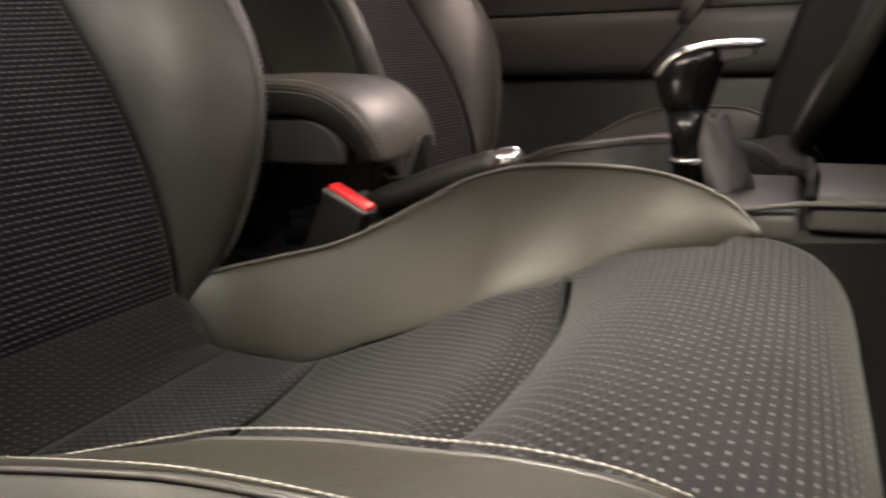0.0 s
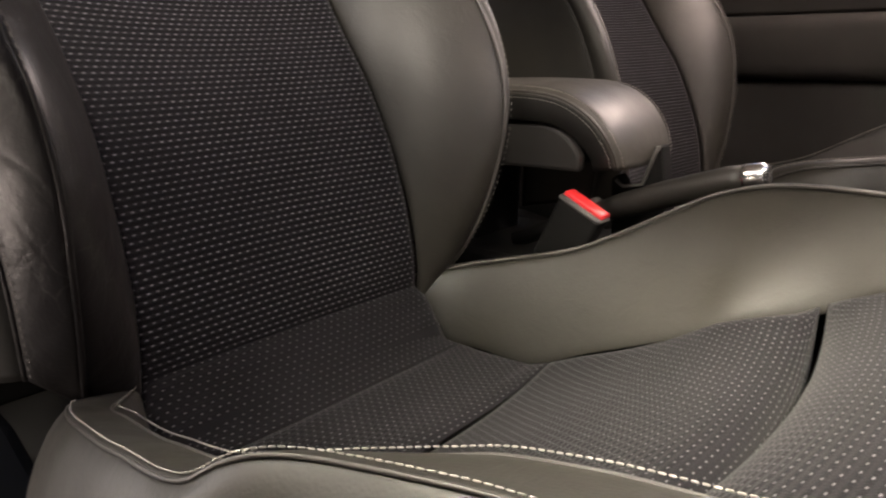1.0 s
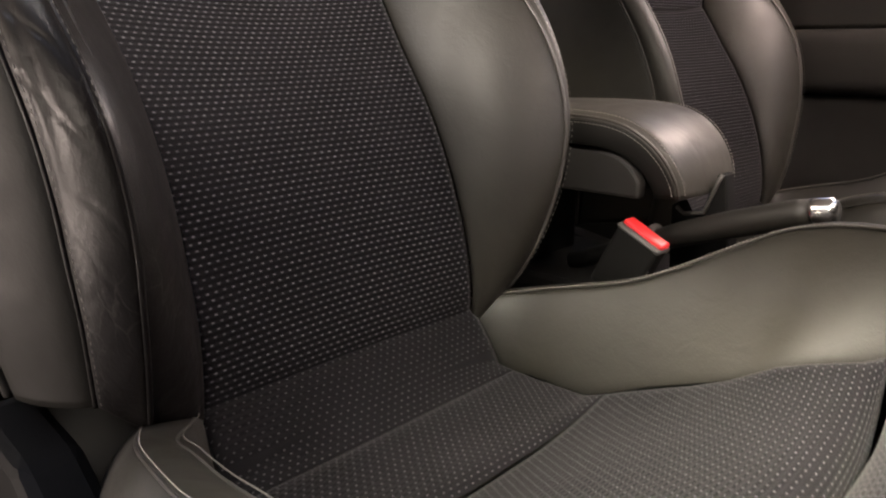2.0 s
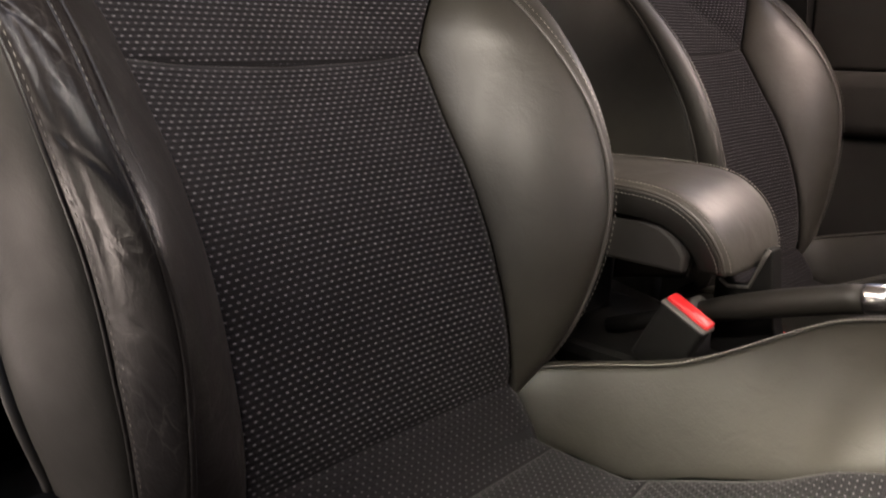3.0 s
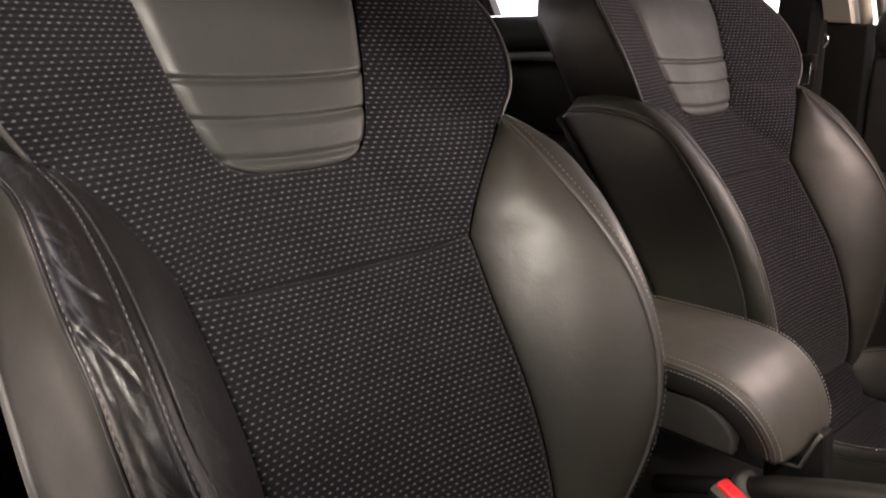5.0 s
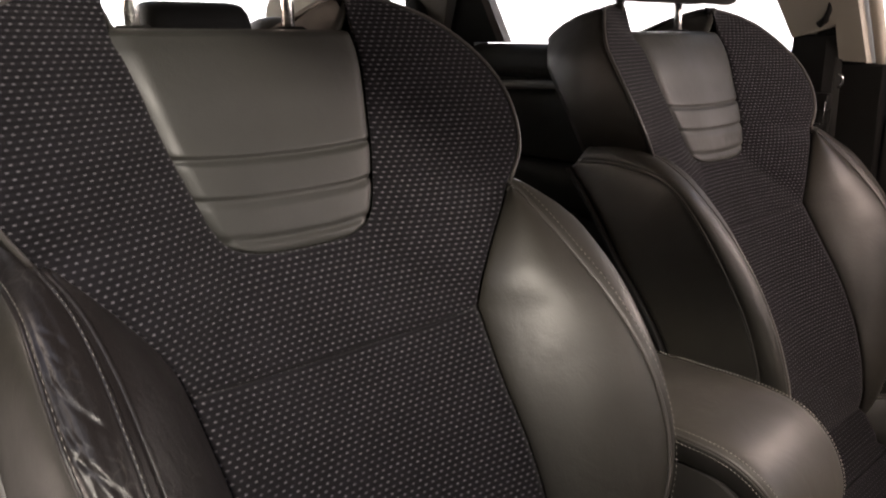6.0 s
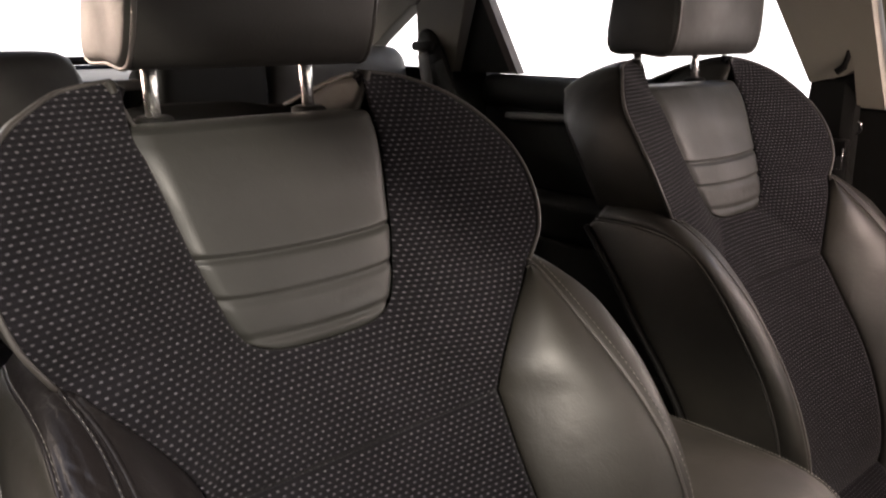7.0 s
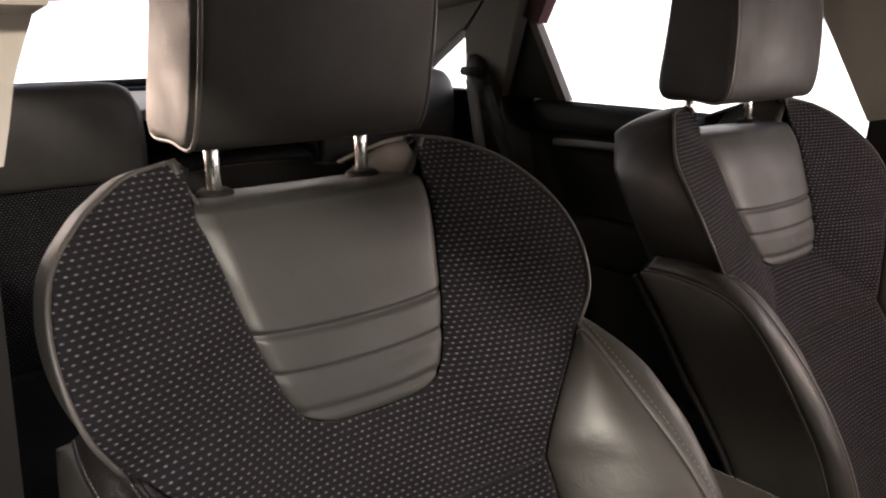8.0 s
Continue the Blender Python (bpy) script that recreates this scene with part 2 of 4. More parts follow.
def sheet(name, rows, material, parent=None, label="", uvs=None, thick=0.006, facing=None, flat=False):
    """A smooth skin over rows of points; facing: a direction that its outside looks to."""
    bm = bmesh.new()
    layer = bm.loops.layers.uv.new("UVMap")
    vs = [[bm.verts.new(p) for p in row] for row in rows]
    coords = {}
    for i, row in enumerate(rows):
        acc = 0.0
        for j, p in enumerate(row):
            if j:
                acc += (p - row[j - 1]).length
            coords[vs[i][j]] = uvs[i][j] if uvs else (acc, i * 0.01)
    quads = []
    for i in range(len(vs) - 1):
        for j in range(len(vs[i]) - 1):
            q = [vs[i][j], vs[i][j + 1], vs[i + 1][j + 1], vs[i + 1][j]]
            if (q[0].co - q[2].co).length > 1e-7 and (q[1].co - q[3].co).length > 1e-7:
                quads.append(bm.faces.new(q))
    bm.normal_update()
    if facing is not None:
        total = Vector()
        for f in quads:
            total += f.normal * f.calc_area()
        if total.dot(Vector(facing)) < 0:
            bmesh.ops.reverse_faces(bm, faces=quads)
    for f in quads:
        for loop in f.loops:
            loop[layer].uv = coords[loop.vert]
    return finish(name, bm, material, parent, label, not flat, thick)


def edge_steps(n):
    """Steps from 0 to 1 that crowd at both ends."""
    k = np.linspace(0, 1, n)
    return 0.5 - 0.5 * np.cos(np.pi * k)


def between(a, b, n, bulge=0.0, out=(1, 0, 0), tuck=0.0, power=1.0):
    """Rows of points from curve a to curve b, swelling towards out, tucked in at both seams."""
    rows = []
    o = Vector(out).normalized()
    for s in edge_steps(n):
        w = (4 * s * (1 - s)) ** power
        e = min(s, 1 - s)
        rows.append([p.lerp(q, s) + o * (bulge * w - tuck * math.exp(-e / 0.03)) for p, q in zip(a, b)])
    return rows


def tube(name, pts, radius, material, parent=None, label="", sides=10, caps=True):
    """A round rod along points."""
    bm = bmesh.new()
    pts = [Vector(p) for p in pts]
    rings = []
    up = Vector((0.13, 0.21, 0.97))
    for i, p in enumerate(pts):
        t = (pts[min(i + 1, len(pts) - 1)] - pts[max(i - 1, 0)]).normalized()
        a = t.cross(up).normalized()
        b = a.cross(t)
        r = radius[i] if isinstance(radius, (list, tuple)) else radius
        rings.append([bm.verts.new(p + (a * math.cos(k) + b * math.sin(k)) * r) for k in np.linspace(0, 2 * math.pi, sides, endpoint=False)])
    for r0, r1 in zip(rings, rings[1:]):
        for k in range(sides):
            bm.faces.new((r0[k], r0[(k + 1) % sides], r1[(k + 1) % sides], r1[k]))
    if caps:
        bm.faces.new(list(reversed(rings[0])))
        bm.faces.new(rings[-1])
    bmesh.ops.recalc_face_normals(bm, faces=bm.faces)
    return finish(name, bm, material, parent, label)


def stitches(name, curve, parent, out=(0, 0, 1), length=0.0042, gap=0.0024, width=0.0006, lift=0.0004, label=""):
    """A row of thread stitches along a curve."""
    pts = [Vector(p) for p in curve]
    acc = np.r_[0, np.cumsum([(b - a).length for a, b in zip(pts, pts[1:])])]
    arr = np.array([tuple(p) for p in pts])
    verts, faces = [], []
    s = 0.0
    o = Vector(out).normalized()
    while s + length < acc[-1]:
        a, b = (Vector([np.interp(v, acc, arr[:, k]) for k in range(3)]) for v in (s, s + length))
        t = (b - a).normalized()
        side = t.cross(o).normalized() * width * 0.7
        top = side.cross(t).normalized() * width
        a, b = a + o * lift, b + o * lift
        n = len(verts)
        verts += [a]
        for m in (a.lerp(b, 0.2), a.lerp(b, 0.8)):
            verts += [m + side, m + top, m - side, m - top]
        verts += [b]
        for k in range(4):
            q = (k + 1) % 4
            faces += [(n, n + 1 + k, n + 1 + q), (n + 1 + k, n + 5 + k, n + 5 + q, n + 1 + q), (n + 9, n + 5 + q, n + 5 + k)]
        s += length + gap
    me = bpy.data.meshes.new(name)
    me.from_pydata([tuple(v) for v in verts], [], faces)
    me.polygons.foreach_set("use_smooth", [True] * len(me.polygons))
    me.materials.append(THREAD)
    ob = new(name, me)
    ob.parent = parent
    if label:
        ob["label"] = label
    return ob


def box(name, lo, hi, material, parent=None, label="", bevel=0.006, segments=3, taper=None):
    """A bevelled block between two corners; taper scales its top in x and y."""
    bm = bmesh.new()
    bmesh.ops.create_cube(bm, size=1.0)
    lo, hi = Vector(lo), Vector(hi)
    c, d = (lo + hi) / 2, hi - lo
    for v in bm.verts:
        k = taper if taper and v.co.z > 0 else (1, 1)
        v.co = Vector((c.x + v.co.x * d.x * k[0], c.y + v.co.y * d.y * k[1], c.z + v.co.z * d.z))
    if bevel:
        bmesh.ops.bevel(bm, geom=bm.edges[:] + bm.verts[:], offset=bevel, segments=segments, affect="EDGES", profile=0.5)
    return finish(name, bm, material, parent, label, bevel > 0)


def prism(name, poly, material, depth, parent=None, label="", axis="y", bevel=0.004):
    """A polygon drawn in the other two axes, swept from depth[0] to depth[1] along axis."""
    bm = bmesh.new()
    put = {"y": lambda a, b, d: (a, d, b), "x": lambda a, b, d: (d, a, b), "z": lambda a, b, d: (a, b, d)}[axis]
    lo = [bm.verts.new(put(a, b, depth[0])) for a, b in poly]
    hi = [bm.verts.new(put(a, b, depth[1])) for a, b in poly]
    n = len(poly)
    bm.faces.new(lo)
    bm.faces.new(hi[::-1])
    for k in range(n):
        bm.faces.new((lo[k], hi[k], hi[(k + 1) % n], lo[(k + 1) % n]))
    bmesh.ops.recalc_face_normals(bm, faces=bm.faces)
    if bevel:
        bmesh.ops.bevel(bm, geom=bm.edges[:], offset=bevel, segments=2, affect="EDGES", profile=0.5)
        bmesh.ops.recalc_face_normals(bm, faces=bm.faces)
    return finish(name, bm, material, parent, label, False)


def empty(name, place, label="", category="", group="", kind=""):
    ob = new(name)
    ob.location = place
    ob.empty_display_size = 0.1
    return tagged(ob, label, category, group, kind)


# ---- the car's shell ----
MID = 0.36


def half_width(z):
    """Half the cabin's width at a height: upright doors, windows leaning in."""
    return 0.715 if z < 0.86 else 0.715 - 0.45 * (z - 0.86)


def side_piece(name, poly, side, material, parent=None, label="", thick=0.03, inset=0.0):
    """A piece of a cabin side, drawn in x and z, following the lean of the glass."""
    bm = bmesh.new()
    dense = []
    for (x0, z0), (x1, z1) in zip(poly, poly[1:] + poly[:1]):
        for s in np.linspace(0, 1, 5, endpoint=False):
            dense.append((x0 + (x1 - x0) * s, z0 + (z1 - z0) * s))
    rings = []
    for grow, dx in ((0.0, 0.004), (0.0, 0.0), (thick, 0.0)):
        cx = sum(p[0] for p in dense) / len(dense)
        cz = sum(p[1] for p in dense) / len(dense)
        ring = []
        for x, z in dense:
            k = 1 - (dx * 3 if dx else 0)
            xx, zz = cx + (x - cx) * k, cz + (z - cz) * k
            ring.append(bm.verts.new((xx, MID + side * (half_width(zz) - inset + grow - (0.004 if dx else 0)), zz)))
        rings.append(ring)
    n = len(dense)
    for a, b in zip(rings, rings[1:]):
        for k in range(n):
            bm.faces.new((a[k], a[(k + 1) % n], b[(k + 1) % n], b[k]))
    bm.faces.new(rings[0])
    bm.faces.new(rings[-1][::-1])
    bmesh.ops.triangulate(bm, faces=[f for f in bm.faces if len(f.verts) > 4])
    bmesh.ops.recalc_face_normals(bm, faces=bm.faces)
    return finish(name, bm, material, parent, label, False)


ground = box("ground", (-60, -60, -0.45), (60, 60, -0.36), ASPHALT, bevel=0)
tagged(ground, "grey paved ground round the parked car", "ground", kind="structure")

# added emissive sheet: the windows' burnt-out daylight is made as a glow
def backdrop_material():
    m = bpy.data.materials.new("glowing_distance")
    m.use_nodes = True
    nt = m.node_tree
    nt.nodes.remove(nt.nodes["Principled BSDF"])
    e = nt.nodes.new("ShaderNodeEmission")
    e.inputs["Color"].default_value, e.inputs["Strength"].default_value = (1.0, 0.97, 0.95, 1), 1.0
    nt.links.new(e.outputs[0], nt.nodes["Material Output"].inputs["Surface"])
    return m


DAYLIGHT_GLOW = backdrop_material()
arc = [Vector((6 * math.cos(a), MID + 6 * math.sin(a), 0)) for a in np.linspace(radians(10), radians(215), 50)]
backdrop = sheet("backdrop", [[p + Vector((0, 0, z)) for p in arc] for z in (-0.4, 1, 3)], DAYLIGHT_GLOW, thick=0.0)
tagged(backdrop, "glowing sheet for the washed-out daylight behind the car", "backdrop", kind="structure")

floor = box("floor", (-1.75, MID - 0.70, -0.03), (1.75, MID + 0.70, 0.0), CARPET, bevel=0)
tagged(floor, "charcoal carpeted cabin floor of the car", "floor", kind="structure")
box("tunnel", (-1.0, MID - 0.12, 0.0), (1.2, MID + 0.12, 0.20), CARPET, floor, "carpeted centre tunnel", 0.03)

ROOF_ROWS = []
for x in np.linspace(-1.22, 0.92, 24):
    ROOF_ROWS.append([Vector((x, MID + y, 1.235 - 0.05 * (abs(y) / 0.55) ** 3 - 0.06 * ((x + 0.2) / 0.9) ** 2)) for y in np.linspace(-0.575, 0.575, 21)])
ceiling = sheet("ceiling", ROOF_ROWS, HEADLINER, thick=0.03, facing=(0, 0, 1))
tagged(ceiling, "light beige cloth headliner of the car roof", "ceiling", kind="structure")


def cabin_side(side, name, label):
    """Pillars, door trims, glass and rails of one side; the near front door stands open and out of sight."""
    root = tagged(empty(name, (0, 0, 0)), label, "car side", kind="structure")
    # far pillars and rails take the shaded copy of the beige trim
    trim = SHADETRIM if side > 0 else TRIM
    # B pillar with the dark recess of the belt
    side_piece("pillar_trim", [(0.091, 0.908), (0.15, 0.922), (0.165, 0.930), (0.168, 0.87), (0.212, 0.868), (0.18, 1.19), (-0.005, 1.19)] if side > 0 else [(-0.06, 0.977), (0.127, 0.977), (0.106, 0.999), (0.077, 1.025), (0.072, 1.036), (0.066, 1.057), (0.064, 1.070), (0.101, 1.075), (0.12, 1.19), (-0.05, 1.19)], side, TRIM, root, "beige upper pillar trim", 0.05, 0.035)
    side_piece("pillar_base", [(-0.01, 0.0), (0.26, 0.0), (0.235, 0.866), (0.167, 0.868), (0.163, 0.915), (0.092, 0.913)] if side > 0 else [(-0.16, 0.0), (0.16, 0.0), (0.09, 0.80), (0.10, 0.90), (0.118, 0.975), (-0.06, 0.975)], side, BLACK, root, "black lower pillar trim", 0.06, 0.03)
    y = MID + side * (half_width(0.95) - (0.04 if side > 0 else -0.008))
    tube("belt_slot", [(0.142, y, 0.928), (0.152, y, 0.936), (0.157, y, 0.952), (0.158, y - 0.004 * side, 0.972)], [0.006, 0.006, 0.0045, 0.002], BLACK, root, "black belt slot", 8)
    for k, (dx, r, m) in enumerate(((0.0, 0.010, TRIM), (0.021, 0.008, GREY), (0.038, 0.006, PAINT))[: 3 if side > 0 else 0]):
        lab = ("pale door seal", "grey door seal", "blue painted door edge")[k]
        tube("door_seal", [(0.225 + dx - 0.03 * max(0.0, z - 0.88) / 0.3, MID + side * (half_width(z) - 0.008 + 0.012 * k), z) for z in np.linspace(0.62 if k < 2 else 0.86, 1.17, 14)], r, m, root, lab)
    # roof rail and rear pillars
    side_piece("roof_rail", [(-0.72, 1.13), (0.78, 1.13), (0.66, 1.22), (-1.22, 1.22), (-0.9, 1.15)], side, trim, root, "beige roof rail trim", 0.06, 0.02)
    side_piece("window_corner", [(-0.630, 0.895), (-0.81, 0.895), (-0.660, 1.085)], side, BLACK, root, "black corner of the rear door frame", 0.03, 0.012)
    side_piece("window_edge", [(-0.605, 0.895), (-0.630, 0.895), (-0.656, 1.082), (-0.632, 1.07)], side, FRAMESTRIP, root, "dark brown window frame strip", 0.02, 0.016)
    side_piece("door_frame", [(-0.632, 1.072), (-0.672, 1.087), (-0.61, 1.16), (-0.545, 1.16)], side, MAROON, root, "dark painted door frame", 0.03, 0.012)
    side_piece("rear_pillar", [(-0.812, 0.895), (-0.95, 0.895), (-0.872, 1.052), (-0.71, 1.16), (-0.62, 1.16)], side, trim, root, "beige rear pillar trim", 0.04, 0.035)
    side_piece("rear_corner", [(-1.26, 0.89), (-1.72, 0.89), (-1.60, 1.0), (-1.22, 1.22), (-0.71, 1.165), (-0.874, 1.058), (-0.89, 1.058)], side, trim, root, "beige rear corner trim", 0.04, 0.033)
    side_piece("quarter_glass", [(-0.93, 0.88), (-1.27, 0.88), (-0.89, 1.07), (-0.86, 1.06)], side, GLASS, root, "small triangular side window", 0.004, -0.01).visible_shadow = False
    side_piece("rear_glass", [(0.10, 0.885), (-0.61, 0.885), (-0.64, 1.07), (-0.56, 1.15), (-0.02, 1.15)], side, GLASS, root, "clear side window", 0.004, -0.012).visible_shadow = False
    side_piece("rear_side", [(-0.74, 0.0), (-1.72, 0.0), (-1.72, 0.90), (-0.74, 0.90)], side, BLACK, root, "", 0.05, -0.01)
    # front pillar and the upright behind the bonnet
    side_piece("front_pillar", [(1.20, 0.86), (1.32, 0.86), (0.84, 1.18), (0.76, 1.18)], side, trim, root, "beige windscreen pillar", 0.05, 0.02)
    side_piece("sill", [(-0.9, -0.06), (1.3, -0.06), (1.3, 0.06), (-0.9, 0.06)], side, BLACK, root, "black sill trim", 0.07, 0.0)
    side_piece("front_side", [(1.16, 0.0), (1.75, 0.0), (1.75, 0.86), (1.16, 0.86)], side, BLACK, root, "", 0.05, 0.0)
    return root


cabin_side(1, "wall_far", "car side with beige pillar trim and clear windows")
cabin_side(-1, "wall_near", "car side with beige pillar trim round the open doorway")


def door_trim(side, x0, x1, name, label, skin=DOORSKIN):
    """A door with a padded top, insert, armrest with pull, and lower pocket."""
    root = tagged(empty(name, (0, 0, 0)), label, "door", kind="structure")

    def span(nm, z0, z1, proud, mat, lab="", r=0.02):
        y = MID + side * 0.715
        lo, hi = (x0, min(y - side * proud, y + side * 0.02), z0), (x1, max(y - side * proud, y + side * 0.02), z1)
        return box(nm, lo, hi, mat, root, lab, r, 4) if r else box(nm, lo, hi, mat, root, lab, 0)

    span("door_shell", 0.06, 0.885, -0.004, BLACK, "", 0.0)
    span("top_pad", 0.815, 0.893, 0.035, skin, "soft black top pad", 0.028)
    span("insert", 0.625, 0.814, 0.012, skin, "", 0.008)
    span("armrest", 0.515, 0.624, 0.055, skin, "padded door armrest", 0.026)
    span("lower_panel", 0.05, 0.513, 0.03, skin, "", 0.012)
    span("pocket", 0.10, 0.26, 0.06, BLACK, "moulded lower pocket", 0.02)
    y = MID + side * (0.715 - 0.045)
    tube("pull_strip", [(x0 + 0.10 + (x1 - x0 - 0.25) * k, y + side * 0.012 * math.cos(math.pi * k), 0.795 + 0.008 * math.sin(math.pi * k)) for k in np.linspace(0, 1, 14)], 0.010, GREY, root, "grey pull strip")
    return root


door_trim(1, -0.74, 0.0, "door_1", "closed rear car door with a black padded trim")
driver_door = door_trim(1, 0.24, 1.16, "door_2", "closed driver's car door with a black padded trim", DARKGREY)
tube("door_groove", [(0.575, 1.0195, 0.512), (0.62, 1.0195, 0.557), (0.665, 1.0195, 0.612), (0.70, 1.062, 0.655)], 0.003, BLACK, driver_door, "dark seam of the door trim", 8)
tube("door_pull", smooth_curve([(0.645, 1.04, 0.60), (0.660, 1.008, 0.625), (0.685, 1.004, 0.665), (0.715, 1.01, 0.715), (0.725, 1.05, 0.735)], 16), 0.013, GREY, driver_door, "grey door pull handle", 14)
door_trim(-1, -0.74, 0.0, "door_3", "closed rear car door with a black padded trim beside the bench")

# rear end: shelf, window and its frame
shelf = box("parcel_shelf", (-1.72, MID - 0.66, 0.865), (-1.12, MID + 0.66, 0.89), GREY, bevel=0.008)
tagged(shelf, "grey carpeted parcel shelf below the rear window", "shelf", kind="structure")
tailgate = tagged(empty("rear_window", (0, 0, 0)), "sloping rear car window with a black seal", "window", kind="structure")
sheet("pane", [[Vector((-1.70 + 0.49 * k, MID + y * (0.68 - 0.14 * k), 0.915 + 0.275 * k)) for y in np.linspace(-1, 1, 9)] for k in np.linspace(0, 1, 6)], GLASS, tailgate, "", thick=0.004, facing=(-1, 0, 1), flat=True).visible_shadow = False
tube("seal", [(-1.69, MID - 0.68 + 1.36 * k, 0.917) for k in np.linspace(0, 1, 12)], 0.013, BLACK, tailgate, "black rubber seal")
box("tail_panel", (-1.80, MID - 0.72, -0.03), (-1.74, MID + 0.72, 0.90), BLACK, tailgate, "", 0.01)

# front end: dashboard and firewall
dash = tagged(empty("dashboard", (0, 0, 0)), "dark moulded plastic dashboard across the cabin", "dashboard", kind="structure")
DASH_ROWS = []
for y in np.linspace(-0.64, 0.70, 15):
    prof = smooth_curve([(1.04, 0, 0.25), (0.98, 0, 0.42), (0.96, 0, 0.56), (0.93, 0, 0.68), (0.97, 0, 0.755), (1.15, 0, 0.785), (1.62, 0, 0.79)], 28)
    DASH_ROWS.append([Vector((p.x, MID + y, p.z)) for p in prof])
sheet("dash_top", DASH_ROWS, BLACK, dash, "", thick=0.02, facing=(-1, 0, 1))
prism("knee_panel", [(0.775, 0.28), (0.785, 0.47), (0.83, 0.63), (0.88, 0.73), (1.2, 0.74), (1.2, 0.28)], BLACK, (0.86, 1.055), dash, "black moulded knee panel", "y", 0.012)
sheet("windscreen", [[Vector((0.94 + 0.66 * k, MID + y * (0.53 + 0.12 * k), 1.165 - 0.365 * k)) for y in np.linspace(-1, 1, 9)] for k in np.linspace(0, 1, 8)], GLASS, dash, "clear windscreen", thick=0.004, facing=(1, 0, 1), flat=True).visible_shadow = False
box("firewall", (1.62, MID - 0.72, -0.03), (1.70, MID + 0.72, 0.80), BLACK, dash, "", 0.01)
# the passenger's door, swung wide open
open_door = tagged(empty("door_4", (0, 0, 0)), "open passenger car door with a black trim", "door", kind="structure")
prism("door_panel", [(1.17, -0.38), (1.21, -0.40), (1.05, -1.30), (1.01, -1.30)], DOORSKIN, (0.0, 0.87), open_door, "black door panel", "z", 0.0)
tube("window_frame", smooth_curve([(1.19, -0.42, 0.87), (1.17, -0.52, 0.96), (1.13, -0.78, 1.12), (1.09, -1.05, 1.17), (1.045, -1.25, 1.15), (1.03, -1.29, 0.87)], 30), 0.016, BLACK, open_door, "black window frame", 10)
# unseen panel added to shade the lower backrest from the doorway lamps
mid_blocker = prism("blocker_near_middle", [(0.56, -0.36), (0.56, 0.95), (0.70, 1.06), (0.79, 1.15), (0.85, 1.235), (0.95, 1.28), (0.95, -0.36)], DOORSKIN, (-0.56, -0.50), axis="y", bevel=0.0)
tagged(mid_blocker, "added dark panel that blocks light to the lower seat", "wall", kind="structure")
# unseen panel, added so that less light from ahead reaches the seat fronts
front_blocker = prism("blocker_front", [(2.2, -2.4), (2.2, 0.80), (2.3, 0.80), (2.3, -2.4)], DOORSKIN, (-0.36, 2.6), axis="z", bevel=0.0)
tagged(front_blocker, "added dark panel that blocks light from ahead of the car", "wall", kind="structure")
# unseen panel added to cut sky light and darken the cabin's far faces
outer_blocker = prism("blocker_near_outer", [(-2.4, -2.30), (2.2, -2.30), (2.2, -2.40), (-2.4, -2.40)], DOORSKIN, (-0.36, 2.4), axis="z", bevel=0.0)
tagged(outer_blocker, "added dark panel that cuts sky light along the open side", "wall", kind="structure")


# ---- front seats ----
FAB_EDGE = [(0.329, 0.146, 0.335), (0.335, 0.146, 0.367), (0.333, 0.144, 0.403), (0.326, 0.143, 0.440), (0.308, 0.142, 0.495), (0.283, 0.141, 0.548), (0.248, 0.141, 0.602), (0.208, 0.147, 0.660)]
WING_EDGE = [(0.208, 0.147, 0.660), (0.205, 0.157, 0.687), (0.197, 0.177, 0.717), (0.186, 0.202, 0.745), (0.172, 0.226, 0.766)]
# seams of the side bolsters: towards the console, on the pressed door side, and on the driver's door side
RIDGE = [(0.331, 0.178, 0.352), (0.348, 0.194, 0.376), (0.362, 0.207, 0.409), (0.371, 0.218, 0.444), (0.376, 0.228, 0.482), (0.375, 0.236, 0.519), (0.367, 0.241, 0.555), (0.355, 0.242, 0.588), (0.338, 0.241, 0.620), (0.315, 0.237, 0.652), (0.287, 0.232, 0.683), (0.252, 0.227, 0.714), (0.213, 0.224, 0.744), (0.172, 0.226, 0.766)]
RIDGE_TOP = [(0.123, 0.226, 0.773), (0.068, 0.220, 0.768)]
OUTER = [(0.327, 0.212, 0.381), (0.342, 0.224, 0.440), (0.346, 0.236, 0.486), (0.346, 0.248, 0.523), (0.341, 0.256, 0.559), (0.328, 0.261, 0.598), (0.314, 0.264, 0.626), (0.295, 0.266, 0.657), (0.275, 0.266, 0.685), (0.253, 0.263, 0.709), (0.228, 0.260, 0.731), (0.199, 0.256, 0.745), (0.164, 0.252, 0.752), (0.114, 0.247, 0.754), (0.065, 0.240, 0.750)]
PRESSED_RIDGE = [(0.328, 0.181, 0.349), (0.349, 0.190, 0.375), (0.366, 0.196, 0.411), (0.379, 0.201, 0.449), (0.389, 0.205, 0.491), (0.391, 0.209, 0.530), (0.386, 0.214, 0.568), (0.373, 0.218, 0.600), (0.354, 0.222, 0.631), (0.329, 0.222, 0.661), (0.297, 0.221, 0.690), (0.259, 0.219, 0.718), (0.216, 0.220, 0.746), (0.172, 0.226, 0.766)]
